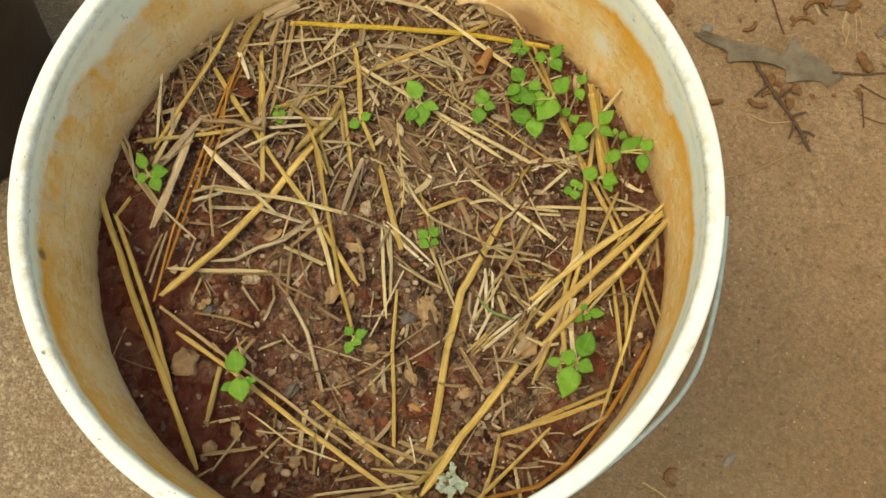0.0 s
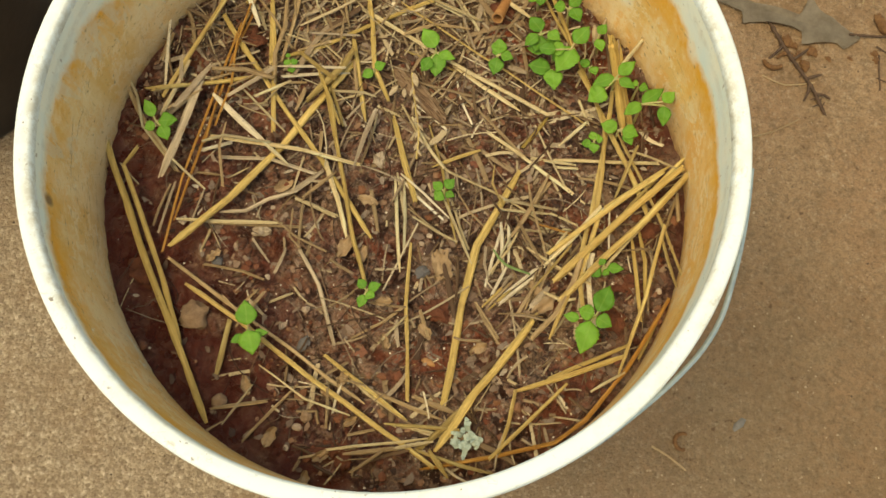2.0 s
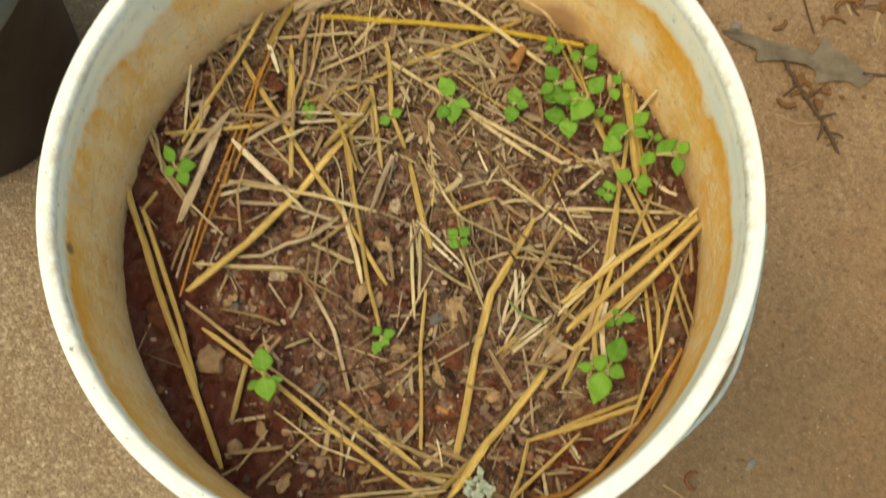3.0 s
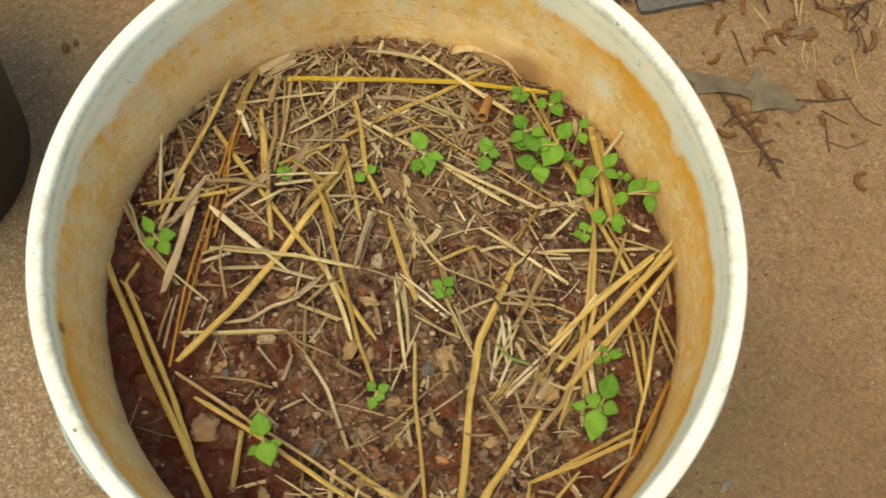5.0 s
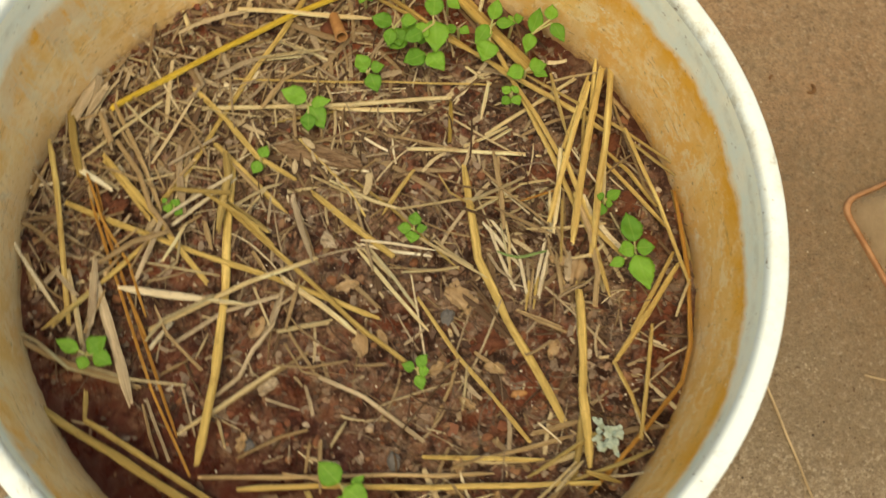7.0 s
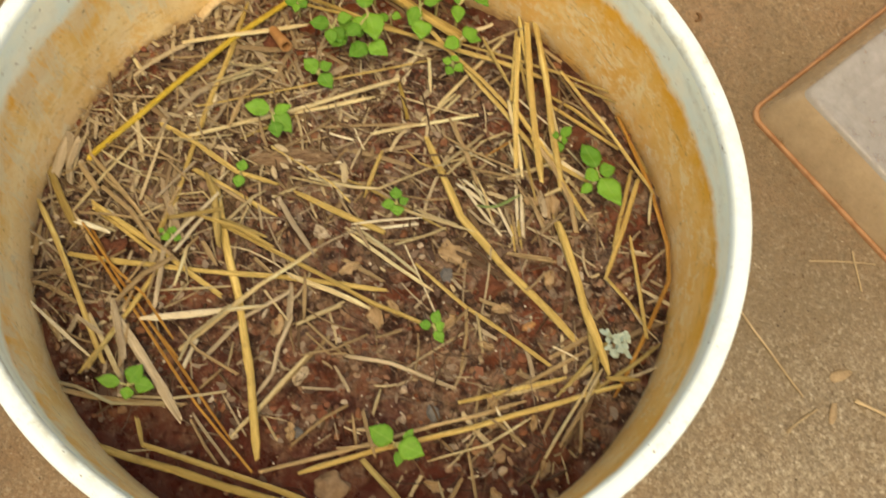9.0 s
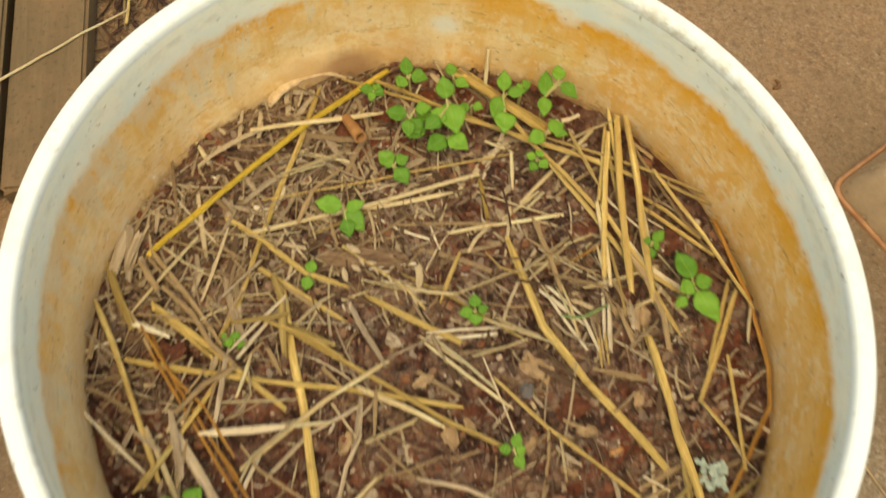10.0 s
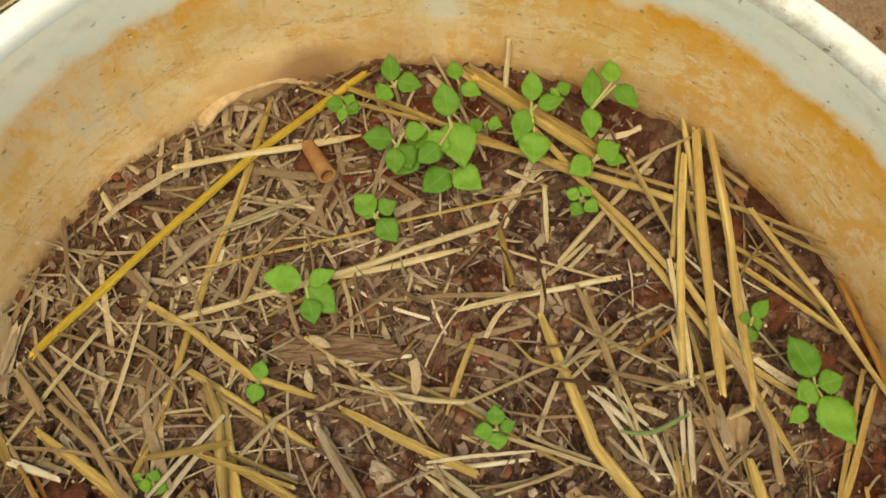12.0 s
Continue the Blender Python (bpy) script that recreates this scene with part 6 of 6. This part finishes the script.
for r, flat, pts in ((2.3, 0.5, ((356.7, 301, 1), (368.5, 295.4, 1), (378, 288), (377.7, 276.7))), (2.2, 0.6, ((298.4, 316, 1), (297.2, 306), (295.8, 296)))):
    stick(r, "long dark brown curled dead leaf on the ground", "leaf", CATKIN, *pts, name="dead_leaf", flat=flat)
for r, pts in ((0.9, ((377.9, 259.7), (378.2, 226), (387.5, 210), (396, 196.5))), (0.5, ((378, 232), (366, 243), (360, 256))), (0.5, ((379, 240), (390, 250), (394, 262)))):
    stick(r, "thin tan dry root lying on the ground", "root", DRYGRASS, *pts, name="dry_root", group="dry roots on the ground")
LOOSE = "thin dry straw lying on the concrete"
for r, pts in (
    (0.7, ((231.5, 127.8), (260.3, 136.3), (280.9, 145.8))), (0.8, ((159.9, -93.5), (170.9, -100.7), (181.8, -109.6))),
    (1.1, ((217.0, -132.0), (204.7, -168.0), (196.2, -192.5), (185.6, -224.2), (175.5, -254.0))), (0.7, ((263.3, -203.5), (279.0, -222.7), (293.1, -243.3))),
    (0.9, ((290.3, -224.5), (268.5, -245.5))), (0.8, ((-320.2, 220.4), (-291.7, 234.3), (-266.7, 245.0))), (0.7, ((-305.9, 226.3), (-293.6, 242.1), (-273.2, 259.8))),
    (1.3, ((376.4, 123.0), (404.6, 128.8), (435.9, 131.2))),
    (1.6, ((197.1, -283.3), (201.5, -301.3), (205.7, -319.0))), (1.1, ((147.8, -258.1), (161.1, -261.0), (175.1, -265.3))),
    (0.7, ((256.0, 181.7), (272.4, 173.8), (295.0, 175.9))),
    (0.7, ((-127.2, -219.7), (-159.0, -204.3), (-188.7, -199.2))),
):
    stick(r, LOOSE, "straw", STRAW["tan"], *pts, group="loose straw on the ground")
stick(1.1, "long pale straw lying over a wooden board", "straw", STRAW["pale"], (-40.0, 381.0, 26), (-6.4, 373.7, 26), (25.1, 366.5, 26), (58.3, 360.2, 25), (92.5, 356.8, 16), name="straw", group="loose straw on the ground")
stick(1.2, "pale straw lying on leaf litter", "straw", STRAW["straw"], (85.1, 350.8, 14), (103.2, 367.1, 14), (129.3, 398.5, 14), group="loose straw on the ground")

# broken strip of slate lying in the litter
bm = bmesh.new()
bmesh.ops.create_cube(bm, size=1)
bmesh.ops.subdivide_edges(bm, edges=bm.edges[:], cuts=6, use_grid_fill=True)
for v in bm.verts:
    w = v.co.copy()
    chip = noise.noise(Vector((w.x * 5, w.y * 3, 1)))
    v.co = Vector((w.x * 0.085 + 0.004 * chip * abs(w.y), w.y * (0.013 + 0.004 * noise.noise(Vector((w.x * 4, 3, 0)))), (w.z + 0.5) * 0.006 + 0.0008 * chip))
bmesh.ops.transform(bm, matrix=pose(0.251, 0.3130, 0, 0, 0, 8), verts=bm.verts)
tagged(part("slate_strip", bm, SLATE, smooth=False), "dark blue-grey broken slate strip lying in litter", "slate")

# dead oak leaf
bm = bmesh.new()
rib = smooth_path([(0.2195, 0.2508, 0.003), (0.2560, 0.2385, 0.004), (0.2950, 0.2235, 0.003), (0.3313, 0.2106, 0.003)], 0.0014)
N = len(rib)
LOBES = ((0.0, 0.5, 0.5), (0.09, 2, 5), (0.25, 3, 8), (0.27, 3, 18), (0.31, 3, 15), (0.42, 4, 10.5), (0.57, 4.2, 7.3), (0.60, 5, 7.5), (0.62, 24, 8), (0.645, 22, 9), (0.66, 20, 19), (0.70, 15, 17), (0.74, 12, 14), (0.80, 11, 11), (0.87, 7, 8), (0.92, 4, 11.8), (0.95, 3, 8), (1.0, 0.5, 0.5))
top = []
for i, p in enumerate(rib):
    d = (rib[min(i + 1, N - 1)] - rib[max(i - 1, 0)]).normalized()
    side = Vector((-d.y, d.x, 0))
    t = i / (N - 1)
    k = max(j for j in range(len(LOBES) - 1) if LOBES[j][0] <= t)
    (t0, l0, r0), (t1, l1, r1) = LOBES[k:k + 2]
    g = (t - t0) / (t1 - t0)
    left, right = (l0 + (l1 - l0) * g) / 1000, (r0 + (r1 - r0) * g) / 1000
    top.append([p + side * (s * (left if s > 0 else right)) + Vector((0, 0, 0.003 * abs(s) * noise.noise(Vector((i * 0.06, s, 0))) + 0.0012 * abs(s))) for s in (-1, -0.6, -0.25, 0, 0.25, 0.6, 1)])
rows = [[bm.verts.new(p) for p in r] for r in top]
for a, b in zip(rows, rows[1:]):
    for k in range(6):
        bm.faces.new((a[k], b[k], b[k + 1], a[k + 1]))
bmesh.ops.solidify(bm, geom=bm.faces[:], thickness=0.0004)
bmesh.ops.translate(bm, verts=bm.verts, vec=(0, 0, -0.0005))
leaf = tagged(part("oak_leaf", bm, DEADLEAF, smooth=False), "dead grey-brown lobed oak leaf on the ground", "leaf")
bm = bmesh.new()
tube(bm, [Vector((0.3236, 0.2145, 0.0035)), Vector((0.3473, 0.2131, 0.002)), Vector((0.3690, 0.2147, 0.0015))], [0.0011, 0.0009, 0.0008], 6)
part("leaf_stalk", bm, TWIG, leaf)

# branching dark twig
bm = bmesh.new()
spine = smooth_path([(0.2578, 0.2211, 0.0018), (0.2692, 0.1936, 0.0024), (0.2848, 0.1641, 0.0024), (0.2932, 0.1413, 0.0014)], 0.0022)
tube(bm, spine, [0.0011 + 0.0009 * abs(noise.noise(Vector((i * 0.33, 4, 0)))) + 0.0004 * (i % 3 == 1) for i in range(len(spine))], 7, ragged=0.8)
for k in range(34):
    p = spine[rng.randrange(2, len(spine) - 2)]
    turn = rng.uniform(0, 6.28)
    far = Vector((math.cos(turn), math.sin(turn), 0)) * rng.uniform(0.002, 0.006)
    tube(bm, [p.copy(), p + 0.6 * far + Vector((0, 0, 0.0008)), p + far - Vector((0, 0, 0.0008))], [0.0007, 0.0005, 0.0003], 5)
for a, b in (((0.2672, 0.1975), (0.2560, 0.1876)), ((0.2734, 0.1857), (0.2868, 0.1956)), ((0.2818, 0.1699), (0.2941, 0.1739)), ((0.2838, 0.1660), (0.2788, 0.1521)), ((0.2870, 0.1581), (0.2983, 0.1542))):
    tube(bm, [Vector((*a, 0.002)), Vector(((a[0] + b[0]) / 2 + 0.001, (a[1] + b[1]) / 2, 0.0035)), Vector((*b, 0.0012))], [0.0012, 0.0010, 0.0007], 6)
bmesh.ops.translate(bm, verts=bm.verts, vec=(0.0062, 0.0082, 0))
tagged(part("twig", bm, TWIG), "dark ragged branching twig with flaking bark on the ground", "twig")


def catkin(x, y, radius, start, sweep, thick):
    """A curled brown catkin lying on its side, in millimetres and degrees."""
    bm = bmesh.new()
    path = []
    for k in range(13):
        a = radians(start + sweep * k / 12)
        path.append(Vector((x + radius * math.cos(a), y + radius * math.sin(a), thick * 0.9)) / 1000)
    tube(bm, path, [thick / 1000 * (0.6 + 0.4 * math.sin(math.pi * (k + 0.5) / 13)) * (1 + 0.2 * (k % 2)) for k in range(13)], 7)
    tagged(part("catkin", bm, CATKIN), "curled brown dried catkin on the ground", "catkin", "catkins on the ground")


for c in ((365.4, 142.6, 7, 70, 200, 1.9), (231.1, 205.2, 14, 230, 70, 1.9), (266.2, 195.5, 8, 190, 120, 2.0), (181.1, -90.8, 5.5, 60, 220, 1.5), (261.6, 261.4, 8, 250, 110, 1.7), (291.4, 278.3, 20, 120, 60, 1.8), (320.1, 266.7, 12, 40, 120, 2.2), (341.7, 274.7, 16, 100, 90, 2.0), (385.5, 269.9, 14, 280, 100, 2.2), (306.9, 254.8, 9, 20, 150, 1.4), (407.8, 92.3, 2.4, 0, 200, 1.3), (374.7, -26.3, 3.5, 200, 190, 1.3), (358.0, -5.5, 3.0, 60, 90, 1.0), (275.4, 191.6, 8, 30, 120, 1.6)):
    catkin(*c)


def ground_bit(x, y, sx, sy, sz, turn, material, name, label, category):
    bm = lump(sx / 1000, sy / 1000, sz / 1000, x * 0.1, 0.75 if name == "bark_flake" else 0.3)
    bmesh.ops.transform(bm, matrix=pose(x / 1000, y / 1000, sz / 1000 * 0.7, 0, 0, turn), verts=bm.verts)
    tagged(part(name, bm, material), label, category)


ground_bit(349.9, 222.6, 4.5, 9, 3.5, 20, CATKIN, "seed_pod", "dark brown pointed seed pod on the ground", "seed pod")
for x, y, sx, sy, turn in ((339.4, 277.0, 8, 5, 20), (333.0, 283.0, 6, 3, -30), (347.0, 281.0, 6, 3.5, 60), (366.0, 250.0, 5, 3, 40)):
    ground_bit(x, y, sx, sy, 2.6, turn, BARK, "bark_flake", "rough dark bark clump tangled in dry grass", "bark flake")
ground_bit(-257.5, 207.0, 11, 7, 1.4, 10, SCRAP, "dead_leaf", "dull grey-brown crumpled dead leaf on the ground", "leaf")
for x, y, s in ((277.7, 210.4, 3.4), (284.7, 198.2, 2.6), (288.5, 189.1, 3.4), (295.3, 201.0, 3.2), (282.5, 206.4, 2.2), (306.8, 195.5, 1.6), (258.0, 262.2, 1.3), (298.8, 263.1, 1.8), (309.5, 268.5, 1.4), (217.1, 259.3, 1.1), (342.0, 199.3, 2.2), (197.7, 274.9, 6.0), (200.1, 271.3, 3.5), (345.5, 274.0, 5.0), (348.8, 275.9, 3.5), (-253.7, 297.0, 3), (-245.5, 300.9, 2), (-211.1, 296.2, 1.8), (-232.9, 213.0, 1.2), (342.3, 193.9, 2), (365.1, 182.2, 2), (322.8, 195.7, 1.4)):
    ground_bit(x, y, s * 1.3, s, s * 0.5, x, CATKIN, "bark_flake", "small dark bark flake on the ground", "bark flake")
ground_bit(231.0, 255.6, 5, 3.2, 1.6, 10, SCRAP, "leaf_scrap", "small grey dry leaf scrap on the ground", "leaf scrap")
ground_bit(219.6, -79.1, 5.5, 2.6, 1.3, 40, SCRAP, "leaf_scrap", "small grey dry leaf scrap on the ground", "leaf scrap")
ground_bit(205.4, -265.6, 9, 3.5, 1.6, -35, DRYLEAF, "dead_leaf", "narrow curled pinkish-tan dead leaf on the ground", "leaf")
ground_bit(179.7, -275.7, 8, 3.0, 1.6, 20, DRYLEAF, "dead_leaf", "narrow curled tan dead leaf on the ground", "leaf")


def litter_place():
    while True:
        x, y = rng.gauss(0.215, 0.12), rng.gauss(0.350, 0.04)
        if math.hypot(x, y) > 0.24 and (Vector((x, y, 0)) - BOARD).dot(BV) < -0.002 and y > (0.318 if 0.17 < x < 0.36 else 0.272) - 0.02 * rng.random() ** 3:
            return x, y, 0.0008


v, f = shreds(1300, litter_place, (0.006, 0.040), (0.0006, 0.0026), 0.006, 0.20)
tagged(soup("leaf_litter", v, f, LITTER), "dark brown leaf litter and straw bits on the ground", "leaf litter", kind="stuff")


def grit_place():
    while True:
        x, y = rng.uniform(-0.42, 0.46), rng.uniform(-0.40, 0.36)
        if math.hypot(x, y) > 0.135 and rng.random() < 0.30 + 0.70 / (1 + math.exp((x * 1.3 + y + 0.02) / 0.06)):
            return x, y, -0.0002


v, f = crumbs(9500, 0.00025, 0.0010, grit_place, 0.6, 0.6)
tagged(soup("concrete_grit", v, f, GRIT), "fine sandy grit in the concrete surface", "grit", kind="stuff")

for ob in list(scene.objects):
    if ob not in IN_BUCKET and ob.parent is None:
        ob.matrix_basis = Matrix.Translation((0, 0, GROUND_Z)) @ ob.matrix_basis
